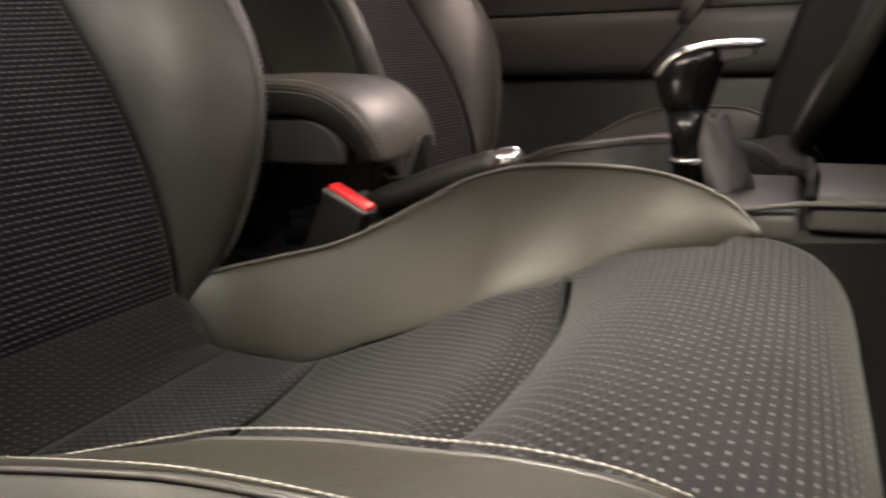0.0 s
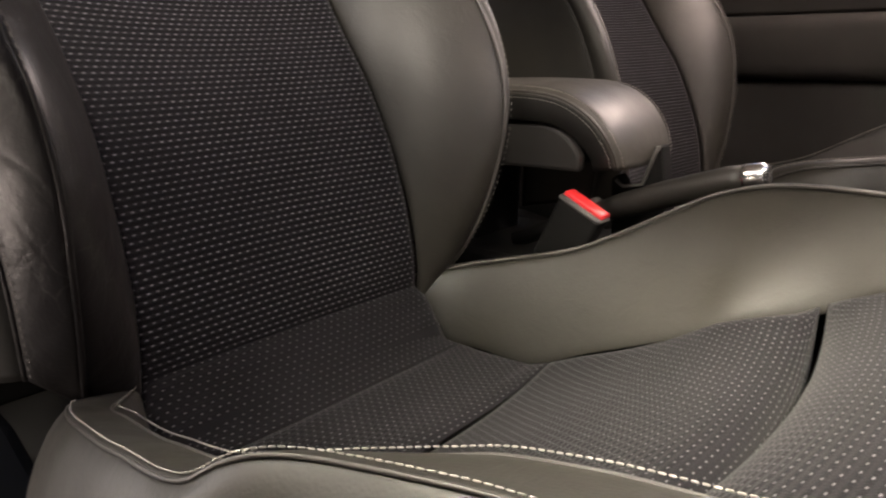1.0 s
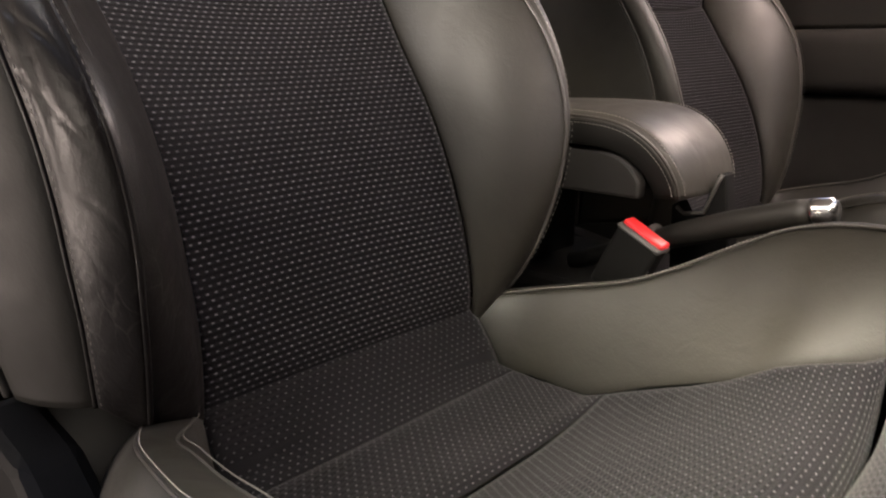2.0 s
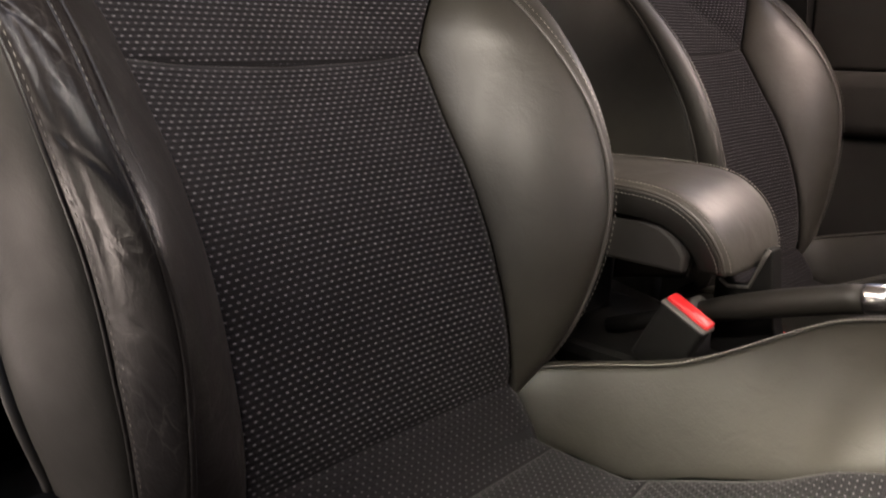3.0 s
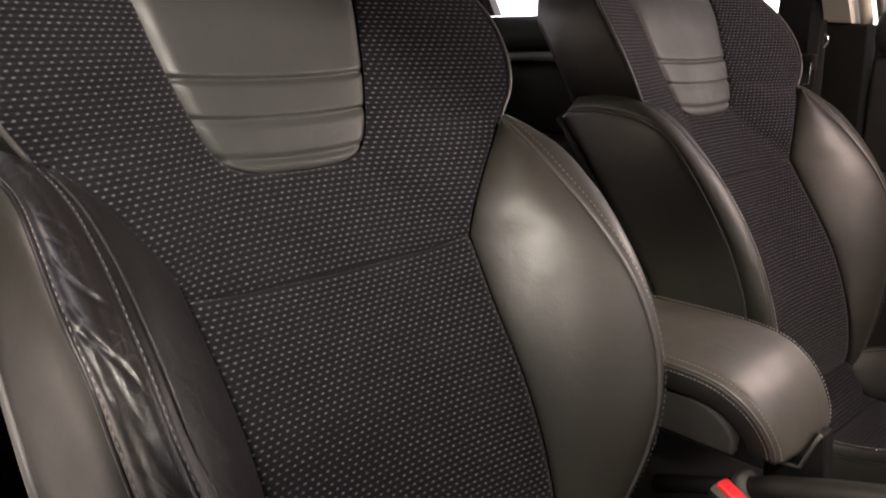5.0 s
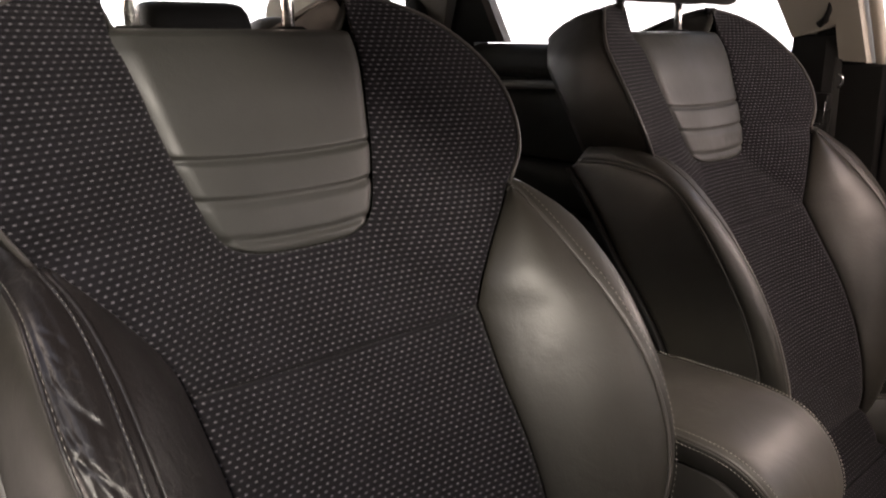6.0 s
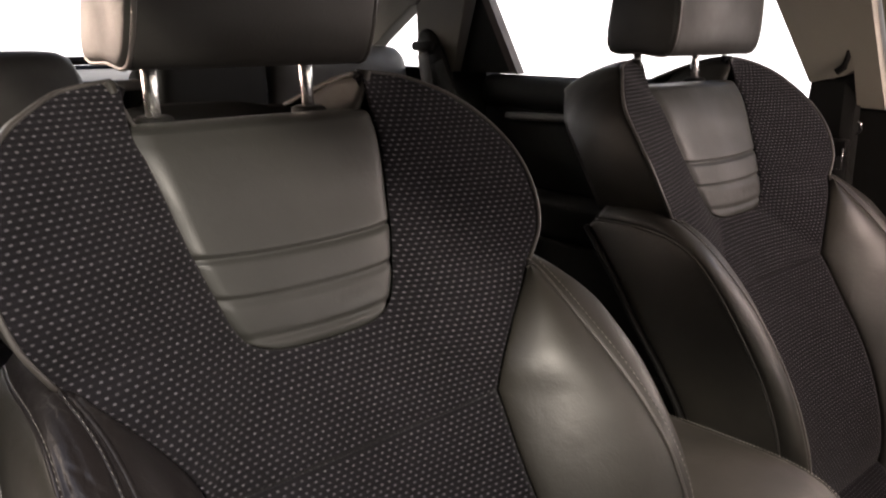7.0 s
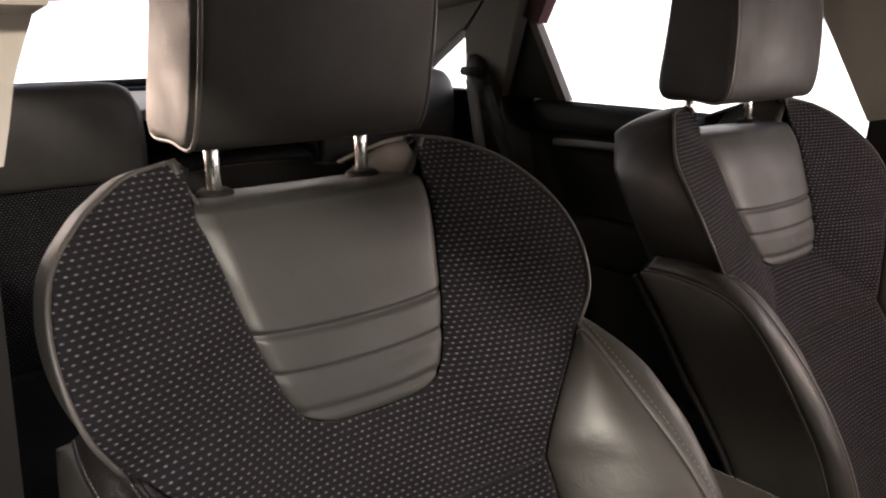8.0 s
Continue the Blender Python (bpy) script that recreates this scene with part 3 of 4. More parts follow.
PRESSED_OUTER = [(0.322, 0.213, 0.378), (0.338, 0.221, 0.438), (0.344, 0.227, 0.484), (0.346, 0.231, 0.522), (0.344, 0.236, 0.560), (0.337, 0.243, 0.601), (0.327, 0.247, 0.631), (0.312, 0.250, 0.663), (0.292, 0.253, 0.690), (0.267, 0.252, 0.710), (0.239, 0.250, 0.730), (0.207, 0.247, 0.746), (0.170, 0.245, 0.754), (0.118, 0.243, 0.756), (0.069, 0.236, 0.752)]
DRIVER_RIDGE = [(0.337, 0.183, 0.350), (0.343, 0.194, 0.379), (0.348, 0.204, 0.414), (0.350, 0.212, 0.449), (0.351, 0.220, 0.486), (0.349, 0.227, 0.522), (0.344, 0.231, 0.556), (0.335, 0.233, 0.589), (0.320, 0.233, 0.621), (0.300, 0.231, 0.652), (0.274, 0.229, 0.682), (0.244, 0.227, 0.711), (0.209, 0.226, 0.740), (0.172, 0.226, 0.766)]
BACK_EDGE = [(0.230, 0.232, 0.365), (0.245, 0.252, 0.445), (0.232, 0.258, 0.52), (0.20, 0.260, 0.575), (0.15, 0.258, 0.635), (0.105, 0.252, 0.69), (0.050, 0.236, 0.738)]
LOBE = [(0.026, 0.120, 0.954), (0.039, 0.163, 0.948), (0.058, 0.189, 0.938), (0.076, 0.213, 0.924), (0.101, 0.239, 0.898), (0.129, 0.251, 0.868), (0.153, 0.252, 0.833), (0.168, 0.244, 0.798), (0.172, 0.226, 0.766)]
PANEL_UP = [(0.040, 0.119, 0.950), (0.056, 0.119, 0.912), (0.070, 0.116, 0.895), (0.084, 0.111, 0.87), (0.097, 0.105, 0.84), (0.111, 0.098, 0.81), (0.124, 0.089, 0.78)]
PANEL_LOW = [(0.124, 0.089, 0.78), (0.131, 0.083, 0.762), (0.138, 0.072, 0.745), (0.142, 0.052, 0.736), (0.144, 0.025, 0.733), (0.1445, 0.0, 0.732)]
SEAM = [(0.208, 0.147, 0.660), (0.203, 0.10, 0.655), (0.198, 0.05, 0.652), (0.197, 0.0, 0.651)]

CUSH_RIDGE = [(0.318, 0.150, 0.358), (0.36, 0.182, 0.369), (0.41, 0.198, 0.381), (0.463, 0.212, 0.394), (0.50, 0.228, 0.410), (0.54, 0.250, 0.432), (0.575, 0.264, 0.450), (0.61, 0.271, 0.460), (0.64, 0.267, 0.464), (0.67, 0.253, 0.467), (0.70, 0.238, 0.469), (0.73, 0.227, 0.469), (0.756, 0.215, 0.467), (0.78, 0.205, 0.461), (0.804, 0.187, 0.452), (0.820, 0.172, 0.438)]
CUSH_INNER = [(0.330, 0.150, 0.350), (0.362, 0.153, 0.306), (0.40, 0.160, 0.300), (0.455, 0.165, 0.298), (0.51, 0.170, 0.32), (0.585, 0.172, 0.35), (0.627, 0.175, 0.372), (0.684, 0.185, 0.388), (0.715, 0.186, 0.405), (0.75, 0.186, 0.418), (0.79, 0.182, 0.424), (0.812, 0.176, 0.425)]
CUSH_OUTER = [(0.30, 0.172, 0.345), (0.345, 0.198, 0.362), (0.41, 0.217, 0.376), (0.47, 0.235, 0.392), (0.52, 0.252, 0.412), (0.56, 0.271, 0.436), (0.60, 0.284, 0.453), (0.632, 0.285, 0.459), (0.66, 0.272, 0.462), (0.69, 0.256, 0.464), (0.72, 0.248, 0.464), (0.745, 0.241, 0.461), (0.78, 0.226, 0.453), (0.81, 0.206, 0.440), (0.832, 0.182, 0.420)]
CUSH_BASE = [(0.24, 0.190, 0.22), (0.36, 0.235, 0.22), (0.50, 0.270, 0.22), (0.62, 0.285, 0.22), (0.74, 0.275, 0.23), (0.82, 0.235, 0.25), (0.845, 0.19, 0.28)]
# the door-side thigh bolster is pressed down at the back and humped at the front
WORN_RIDGE = [(0.318, 0.150, 0.356), (0.345, 0.158, 0.357), (0.382, 0.190, 0.368), (0.421, 0.200, 0.377), (0.473, 0.212, 0.388), (0.521, 0.225, 0.404), (0.553, 0.233, 0.414), (0.575, 0.234, 0.420), (0.61, 0.212, 0.424), (0.65, 0.192, 0.430), (0.670, 0.188, 0.435), (0.692, 0.186, 0.4385), (0.714, 0.183, 0.4405), (0.745, 0.182, 0.443), (0.771, 0.181, 0.445), (0.800, 0.178, 0.443), (0.820, 0.170, 0.434)]
WORN_OUTER = [(0.30, 0.172, 0.345), (0.345, 0.198, 0.362), (0.381, 0.215, 0.378), (0.404, 0.225, 0.382), (0.491, 0.250, 0.407), (0.530, 0.258, 0.417), (0.562, 0.262, 0.422), (0.587, 0.265, 0.431), (0.602, 0.262, 0.441), (0.617, 0.257, 0.4475), (0.633, 0.250, 0.4495), (0.653, 0.244, 0.4505), (0.671, 0.240, 0.4515), (0.695, 0.232, 0.4505), (0.726, 0.228, 0.450), (0.75, 0.224, 0.448), (0.78, 0.214, 0.444), (0.81, 0.200, 0.436), (0.832, 0.180, 0.420)]
ROLL = [(0.262, 0.315), (0.290, 0.346), (0.318, 0.358), (0.338, 0.350), (0.352, 0.333), (0.368, 0.311), (0.381, 0.302)]
FLAT = [(0.382, 0.302), (0.396, 0.305), (0.43, 0.300), (0.462, 0.297), (0.475, 0.292)]
THIGH = [(0.476, 0.292), (0.49, 0.299), (0.54, 0.322), (0.60, 0.349), (0.645, 0.368), (0.672, 0.376), (0.688, 0.372), (0.697, 0.357), (0.700, 0.33)]
NOSE = [(0.705, 0.335), (0.707, 0.375), (0.720, 0.398), (0.75, 0.420), (0.795, 0.433), (0.835, 0.433), (0.864, 0.417), (0.880, 0.385), (0.884, 0.34), (0.872, 0.27), (0.85, 0.22)]


def at_x(pts, x, k):
    p = np.array(pts)
    return float(np.interp(x, p[:, 0], p[:, k]))


def cloth_band(name, prof, root, width, label="", level=True, n=41, sink=0.0, bow=None):
    """A cloth section of a cushion, swept across the seat along a side profile."""
    line = smooth_curve([(x, 0, z) for x, z in prof], 40)
    acc = np.r_[0, np.cumsum([(b - a).length for a, b in zip(line, line[1:])])] + prof[0][0] * 1.1
    rows, uvs = [], []
    for p, v in zip(line, acc):
        w = width(p.x)
        edge = at_x(CUSH_INNER, p.x, 2) if p.x > 0.362 and (level or p.x < 0.80) and p.x < 0.812 else p.z
        row, uv = [], []
        for s in np.linspace(-1, 1, n):
            z = p.z + (edge - p.z) * abs(s) ** 3 - sink * (1 - s * s) - 0.004 * math.exp(-(1 - abs(s)) / 0.02)
            x = p.x + (bow(p.x) * (0.004 - 0.018 * s * s) if bow else 0.0)
            row.append(Vector((x, s * w, z)))
            uv.append((s * w, v))
        rows.append(row)
        uvs.append(uv)
    return sheet(name, rows, SEATCLOTH, root, label, uvs, 0.008, (0, 0, 1))


# long creases of the worn strip: place along it, slant, depth, width, from, to across it
CREASES = [(0.20, 0.06, 0.0008, 0.004, 0.3, 0.8), (0.27, 0.07, 0.0010, 0.004, 0.2, 0.7), (0.345, 0.10, 0.0012, 0.004, 0.3, 0.9), (0.43, 0.12, 0.0014, 0.0040, 0.25, 0.9), (0.50, 0.10, 0.0010, 0.0035, 0.35, 0.8), (0.557, 0.11, 0.0024, 0.0042, 0.20, 0.84), (0.590, 0.10, 0.0015, 0.0032, 0.50, 0.92), (0.640, 0.10, 0.0023, 0.0042, 0.24, 0.82), (0.685, 0.08, 0.0013, 0.0035, 0.35, 0.75), (0.72, 0.12, 0.0014, 0.004, 0.15, 0.7)]


def wrinkle(u, v):
    """Depth of the creases at a place across (u) and along (v) the strip."""
    total = 0.0
    for at, slant, deep, wide, lo, hi in CREASES:
        middle = at + slant * (u - 0.5) + 0.006 * math.sin(9 * u + 40 * at)
        ends = max(0.0, min(1.0, (u - lo) / 0.15, (hi - u) / 0.15))
        total += deep * ends * math.exp(-(((v - middle) / wide) ** 2))
    # two long folds that run with the seams
    for across, deep, wide, lo, hi in ((0.66, 0.0022, 0.045, 0.25, 0.80), (0.40, 0.0012, 0.035, 0.45, 0.85), (0.84, 0.0014, 0.03, 0.15, 0.6)):
        ends = max(0.0, min(1.0, (v - lo) / 0.1, (hi - v) / 0.1))
        total += deep * ends * math.exp(-(((u - across - 0.05 * math.sin(11 * v)) / wide) ** 2))
    return total


def shoulder_back(p, s):
    """Where a point of the shoulder's front edge lies on its side, s of the way to the back."""
    k = max(0.0, min(1.0, (p.z - 0.80) / 0.15))
    top = k * k * (3 - 2 * k)
    return Vector((p.x - 0.115 * s, p.y * (1 - (0.03 + 0.10 * top) * s * s), p.z - 0.008 * s * s - 0.030 * top * s ** 1.4))


def front_seat(y0, headrest_shift, worn, label):
    root = empty("car_seat", (0, y0, 0), label, "car seat", "front seats")
    # backrest, cloth
    edge = smooth_curve(FAB_EDGE, 44)
    rows, uvs = [], []
    acc = 0.0
    for i, p in enumerate(edge):
        acc += (p - edge[i - 1]).length if i else 0.0
        k = i / 43
        row, uv = [], []
        for s in np.linspace(-1, 1, 45):
            dip = 0.012 * math.sin(math.pi * k) * (1 - s * s)
            tuck = 0.002 * math.exp(-(1 - abs(s)) / 0.02) + 0.003 * math.exp(-(1 - k) / 0.012)
            sag = -0.009 * (1 - s * s) * k**3
            row.append(Vector((p.x - dip - tuck - (0.013 * (1 - s * s) * k**2), s * p.y, p.z + sag)))
            uv.append((s * p.y, acc))
        rows.append(row)
        uvs.append(uv)
    sheet("backrest_cloth", rows, FABRIC, root, "charcoal cloth with pale stitched dots", uvs, 0.008, (1, 0, 0))
    # shoulder cloth round the leather panel
    inner = smooth_curve(PANEL_UP, 36) + smooth_curve(PANEL_LOW, 26)[1:]
    outer = smooth_curve(LOBE, 36) + smooth_curve(WING_EDGE[::-1], 14)[1:] + smooth_curve(SEAM, 13)[1:]
    inner = flip(inner) + inner[::-1][1:]
    outer = flip(outer) + outer[::-1][1:]
    rows, uvs = [], []
    for s in edge_steps(20):
        row, uv = [], []
        for p, q in zip(inner, outer):
            m = p.lerp(q, s)
            curl = 0.003 * math.sin(math.pi * s) * min(1.0, (q - p).length / 0.10)
            e = min(s, 1 - s)
            pt = Vector((m.x + curl - 0.003 * math.exp(-e / 0.015), m.y, m.z))
            row.append(pt)
            uv.append((pt.y * 1.03, 0.335 + (pt.z - 0.66) * 1.16))
        rows.append(row)
        uvs.append(uv)
    sheet("shoulder_cloth", rows, FABRIC, root, "charcoal cloth with pale stitched dots", uvs, 0.008, (1, 0, 0))
    seam = smooth_curve(SEAM, 20)
    tube("cloth_seam", [p + Vector((-0.0042, 0, 0)) for p in flip(seam) + seam[::-1][1:]], 0.0022, FABRIC, root, "", 8)
    # leather panel with three sewn grooves, folding back over the top
    left = [Vector((p.x, p.y, p.z)) for p in (smooth_curve(PANEL_LOW, 30)[::-1] + smooth_curve(PANEL_UP[1:][::-1], 90)[1:])]
    rows = []
    for p in left[1:]:
        row = []
        for s in np.linspace(-1, 1, 31):
            groove = sum(0.0034 * math.exp(-(((p.z - g - 0.004 * s * s) / 0.0026) ** 2)) for g in (0.811, 0.778, 0.745))
            swell = 0.004 * (1 - s**4) * min(1.0, (p.z - 0.728) / 0.04)
            emboss = 0.0
            if abs(p.z - 0.7615) < 0.006 and 0.012 < s * p.y < 0.062 and (s * p.y * 1000) % 13 > 3:
                emboss = 0.0007
            row.append(Vector((p.x + swell - groove - emboss - 0.006 * math.exp(-(1 - abs(s)) / 0.03) - 0.006 * math.exp(-(p.z - 0.732) / 0.003), s * p.y, p.z)))
        rows.append(row)
    for dx, dz in ((-0.008, 0.004), (-0.022, 0.006), (-0.045, 0.004), (-0.075, 0.0), (-0.105, -0.004)):
        rows.append([Vector((left[-1].x + dx, s * 0.117, left[-1].z + dz)) for s in np.linspace(-1, 1, 31)])
    panel = sheet("shoulder_panel", rows, PANEL, root, "smooth dark grey leather with three sewn grooves", None, 0.0, (1, 0, 0))
    # leather hood behind the cloth shoulders, with the dip for the headrest
    rows = []
    for fx in np.linspace(1, 0, 12):
        row = []
        for y in np.linspace(-0.124, 0.124, 41):
            lo = 0.045 + 0.045 * fx
            t = min(1.0, max(0.0, (abs(y) - lo) / (0.124 - lo)))
            row.append(Vector((-0.062 + 0.102 * fx, y, 0.908 + 0.047 * t ** (1.2 + 1.5 * fx) - 0.030 * (1 - fx) ** 2)))
        rows.append(row)
    sheet("neck_cover", rows, LEATHER, root, "", None, 0.006, (0, 0, 1))
    for sgn in (1, -1):
        o = [Vector((p.x, sgn * p.y, p.z)) for p in smooth_curve(LOBE, 36)]
        rows = []
        for s in np.linspace(0, 1, 14):
            rows.append([shoulder_back(p, s) + Vector((-0.003, sgn * 0.004 * math.sin(math.pi * s), 0)) for p in o])
        sheet("shoulder_side", rows, LEATHER, root, "black leather shoulder side", None, 0.006, (0, sgn, 0.3))
        tube("shoulder_piping", [p + Vector((-0.001, sgn * 0.001, 0)) for p in o], 0.0022, PIPING, root, "", 8)
    # leather side bolsters
    for sgn in (1, -1):
        fab = smooth_curve(FAB_EDGE, 44) + smooth_curve(WING_EDGE, 22)[1:]
        pressed = worn and sgn < 0
        ridge_line = PRESSED_RIDGE if pressed else RIDGE if worn or sgn < 0 else DRIVER_RIDGE
        rid = smooth_curve(ridge_line, 65)
        full = smooth_curve(ridge_line + RIDGE_TOP, 80)
        out = smooth_curve(PRESSED_OUTER if pressed else OUTER, 80)
        if ridge_line is DRIVER_RIDGE:
            out = [p + q - r for p, q, r in zip(full, out, smooth_curve(RIDGE + RIDGE_TOP, 80))]
        back = smooth_curve(BACK_EDGE, 80)
        mir = (lambda c: c) if sgn > 0 else flip
        mat = WORN if worn and sgn < 0 else LEATHER
        cheek = between(mir(fab), mir(rid), 22, 0.012, (0.75, -sgn * 0.65, 0), 0.0015, 0.8)
        b = sheet("backrest_bolster", cheek, mat, root, "black leather side bolster", None, 0.006, (0.5, -sgn, 0))
        if mat is WORN:
            full_n, out_n = (smooth_curve(c, 260) for c in (ridge_line + RIDGE_TOP, PRESSED_OUTER))
            rows = between(mir(full_n), mir(out_n), 26, 0.009, (0.85, sgn * 0.35, 0.35), 0.002, 0.6)
            rows = [[p - Vector((0.8, -0.4, 0.2)) * wrinkle(i / 25, j / 259) for j, p in enumerate(row)] for i, row in enumerate(rows)]
        else:
            rows = between(mir(full), mir(out), 16, 0.011, (0.55, sgn * 0.7, 0.45), 0.002, 0.6)
        sheet("bolster_band", rows, mat, b, "creased black leather strip" if mat is WORN else "", None, 0.006, (1, sgn, 0.2))
        sheet("bolster_side", between(mir(out), mir(back), 14, 0.012 if worn else 0.003, (0, sgn, 0), 0.002, 0.6), LEATHER, b, "", None, 0.006, (0, sgn, 0))
        tube("ridge_piping", mir(full), 0.0021, mat if mat is WORN else PIPING, b, "", 8)
        tube("outer_piping", mir(out), 0.0020, mat if mat is WORN else PIPING, b, "", 8)
        o = Vector((0.85, sgn * 0.35, 0.35))
        if mat is WORN:
            # the seam stands up as a welt beside its stitching on the upper half
            tube("ridge_welt", [p + Vector((0.001 - 0.006 * max(0.0, (0.64 - p.z) / 0.06), 0.0005, 0)) for p in next(r for k, r in zip(edge_steps(22), cheek) if k > 0.91) if p.z > 0.58], 0.0019, mat, b, "", 8)
            stitches("ridge_stitching", [p + Vector((0.001, 0, 0.001)) for p in mir(rid) if p.z > 0.56], b, o, 0.0034, 0.0026, 0.00030, 0.0020, "pale sewing thread")
        else:
            stitches("ridge_stitching", [p + Vector((0.001, sgn * 0.004, 0.003)) for p in mir(rid)], b, o, 0.0034, 0.0026, 0.00030, 0.0030, "pale sewing thread")
        stitches("outer_stitching", [p + (Vector((0.007, -sgn * 0.001, 0.003)) if pressed else Vector((0.005, -sgn * 0.002, 0.002))) for p in mir(out)], b, Vector((0.8, sgn * 0.6, 0.2)), 0.0036, 0.0026, 0.00034, 0.0026 if pressed else 0.0006, "pale sewing thread")
        tube("shell_edge", [p + Vector((-0.002, sgn * 0.004, 0)) for p in mir(back)], 0.0045, GREY if worn and sgn < 0 else BLACK, b, "plastic shell edge", 8)
    # back shell
    be = smooth_curve(BACK_EDGE, 40) + [shoulder_back(p, 1.02) for p in smooth_curve(LOBE[::-1], 24)]
    rows = [[Vector((p.x - 0.03 * (1 - s * s), p.y * s, p.z)) for s in np.linspace(-1, 1, 25)] for p in be]
    sheet("back_shell", rows, BLACK, root, "black moulded back shell", None, 0.006, (-1, 0, 0))
    # cushion, cloth
    wide = lambda x: 0.150 if x < 0.362 else at_x(CUSH_INNER, x, 1) + 0.002
    cloth = "charcoal cloth with pale stitched dots"
    cloth_band("cushion_roll", ROLL, root, wide, cloth)
    cloth_band("cushion_flat", FLAT, root, wide, cloth)
    cloth_band("cushion_thigh", THIGH, root, wide, cloth, sink=0.004, bow=lambda x: max(0.0, min(1.0, (x - 0.55) / 0.10)))
    cloth_band("cushion_nose", NOSE, root, lambda x: 0.187 if x < 0.80 else 0.187 - 2.2 * (x - 0.80) ** 2, cloth, level=False, bow=lambda x: max(0.0, min(1.0, (0.85 - x) / 0.10)))
    for sgn in (1, -1):
        mir = (lambda c: c) if sgn > 0 else flip
        pressed = worn and sgn < 0
        rid, inn = smooth_curve(WORN_RIDGE if pressed else CUSH_RIDGE, 80), smooth_curve([(x, y - (0.016 if pressed and x > 0.6 else 0), z) for x, y, z in CUSH_INNER], 80)
        out, base = smooth_curve(WORN_OUTER if pressed else CUSH_OUTER, 80), smooth_curve(CUSH_BASE, 80)
        b = sheet("cushion_bolster", between(mir(inn), mir(rid), 20, 0.006, (0, -sgn * 0.6, 0.8), 0.003), LEATHER, root, "black leather thigh bolster", None, 0.006, (0, -sgn, 1))
        sheet("bolster_band", between(mir(rid), mir(out), 12, 0.004, (0, sgn * 0.5, 0.8), 0.001, 0.7), LEATHER, b, "", None, 0.006, (0, sgn, 1))
        sheet("bolster_side", between(mir(out), mir(base), 16, 0.022, (0, sgn, 0), 0.002, 0.6), LEATHER, b, "", None, 0.006, (0, sgn, 0))
        tube("ridge_piping", mir(rid), 0.0010, PIPING, b, "", 8)
        nose = [Vector((0.815, sgn * 0.180, 0.435)), Vector((0.834, sgn * 0.19, 0.412)), Vector((0.846, sgn * 0.19, 0.28))]
        sheet("bolster_end", between(smooth_curve([tuple(v) for v in nose], 16), smooth_curve([(0.812, sgn * 0.172, 0.425), (0.83, sgn * 0.165, 0.40), (0.84, sgn * 0.165, 0.28)], 16), 6, 0.004, (1, 0, 0)), LEATHER, b, "", None, 0.006, (1, 0, 0))
        stitches("ridge_stitching", [p + Vector((0, -sgn * 0.004, 0.001)) for p in mir(rid)], b, Vector((0, -sgn * 0.3, 1)), 0.0030, 0.0006, 0.00045, 0.0010, "pale sewing thread")
        stitches("outer_stitching", [p + Vector((0, -sgn * 0.003, 0.001)) for p in mir(out)], b, Vector((0, sgn * 0.5, 0.9)), 0.0032, 0.0004, 0.00060, 0.0012, "pale sewing thread")
        tube("outer_piping", mir(out), 0.0010, PIPING, b, "", 8)
    # base under the cushion
    box("valance", (0.26, -0.262, 0.10), (0.82, 0.262, 0.235), BLACK, root, "black plastic seat base", 0.02)
    for sgn in (1, -1):
        box("seat_rail", (0.15, sgn * 0.20 - 0.02, 0.0), (0.85, sgn * 0.20 + 0.02, 0.10), BLACK, root, "steel floor rail", 0.005)
        prism("recliner_cover", [(0.17, 0.20), (0.36, 0.20), (0.36, 0.30), (0.30, 0.345), (0.22, 0.36), (0.17, 0.32)], BLACK, (sgn * 0.215, sgn * 0.262), root, "black plastic recliner cover", "y", 0.01)
    # headrest
    dz, dy, lean = headrest_shift
    n_y, n_p = 45, 60
    prof = smooth_curve([(0.004, 0, 0.966), (0.050, 0, 0.963), (0.070, 0, 0.985), (0.084, 0, 1.03), (0.094, 0, 1.08), (0.098, 0, 1.13), (0.090, 0, 1.165), (0.060, 0, 1.182), (0.018, 0, 1.176), (-0.004, 0, 1.15), (-0.016, 0, 1.10), (-0.034, 0, 1.04), (-0.050, 0, 0.990), (-0.045, 0, 0.967), (0.004, 0, 0.966)], n_p)
    centre = sum(prof[:-1], Vector()) / (len(prof) - 1)

    def pad(s, p, grow=1.0):
        """A point of the headrest's skin, at s across and p on its side profile."""
        a = abs(s)
        k = (1.0 if a < 0.91 else math.sqrt(max(0.0, 1 - ((a - 0.91) / 0.09) ** 2 * 0.22))) * grow
        x = centre.x + (p.x - centre.x) * k - 0.010 * s * s * max(0.0, p.x / 0.1)
        z = centre.z + (p.z - centre.z) * (1 - (1 - k) * 0.5)
        return Vector((x + (0.006 - 0.22 * (z - 1.05) if lean else 0.0), dy + 0.119 * s * (1 - 0.28 * (z - 0.99)), dz + z))

    rows = [[pad(s, p) for p in prof] for s in np.sin(np.linspace(-1, 1, n_y) * math.pi / 2)]
    ends = []
    for row in (rows[0], rows[-1]):
        mid = sum(row[:-1], Vector()) / (len(row) - 1)
        ends.append([[p.lerp(mid, k) + Vector((0, math.copysign(0.004, mid.y - dy) * (1 - (1 - k) ** 2), 0)) for p in row] for k in (0.06, 0.3, 0.7, 1.0)])
    rows = ends[0][::-1] + rows + ends[1]
    hr = sheet("headrest", rows, PAD, root, "padded black leather headrest", None, 0.004, None)
    bm = bmesh.new()
    bm.from_mesh(hr.data)
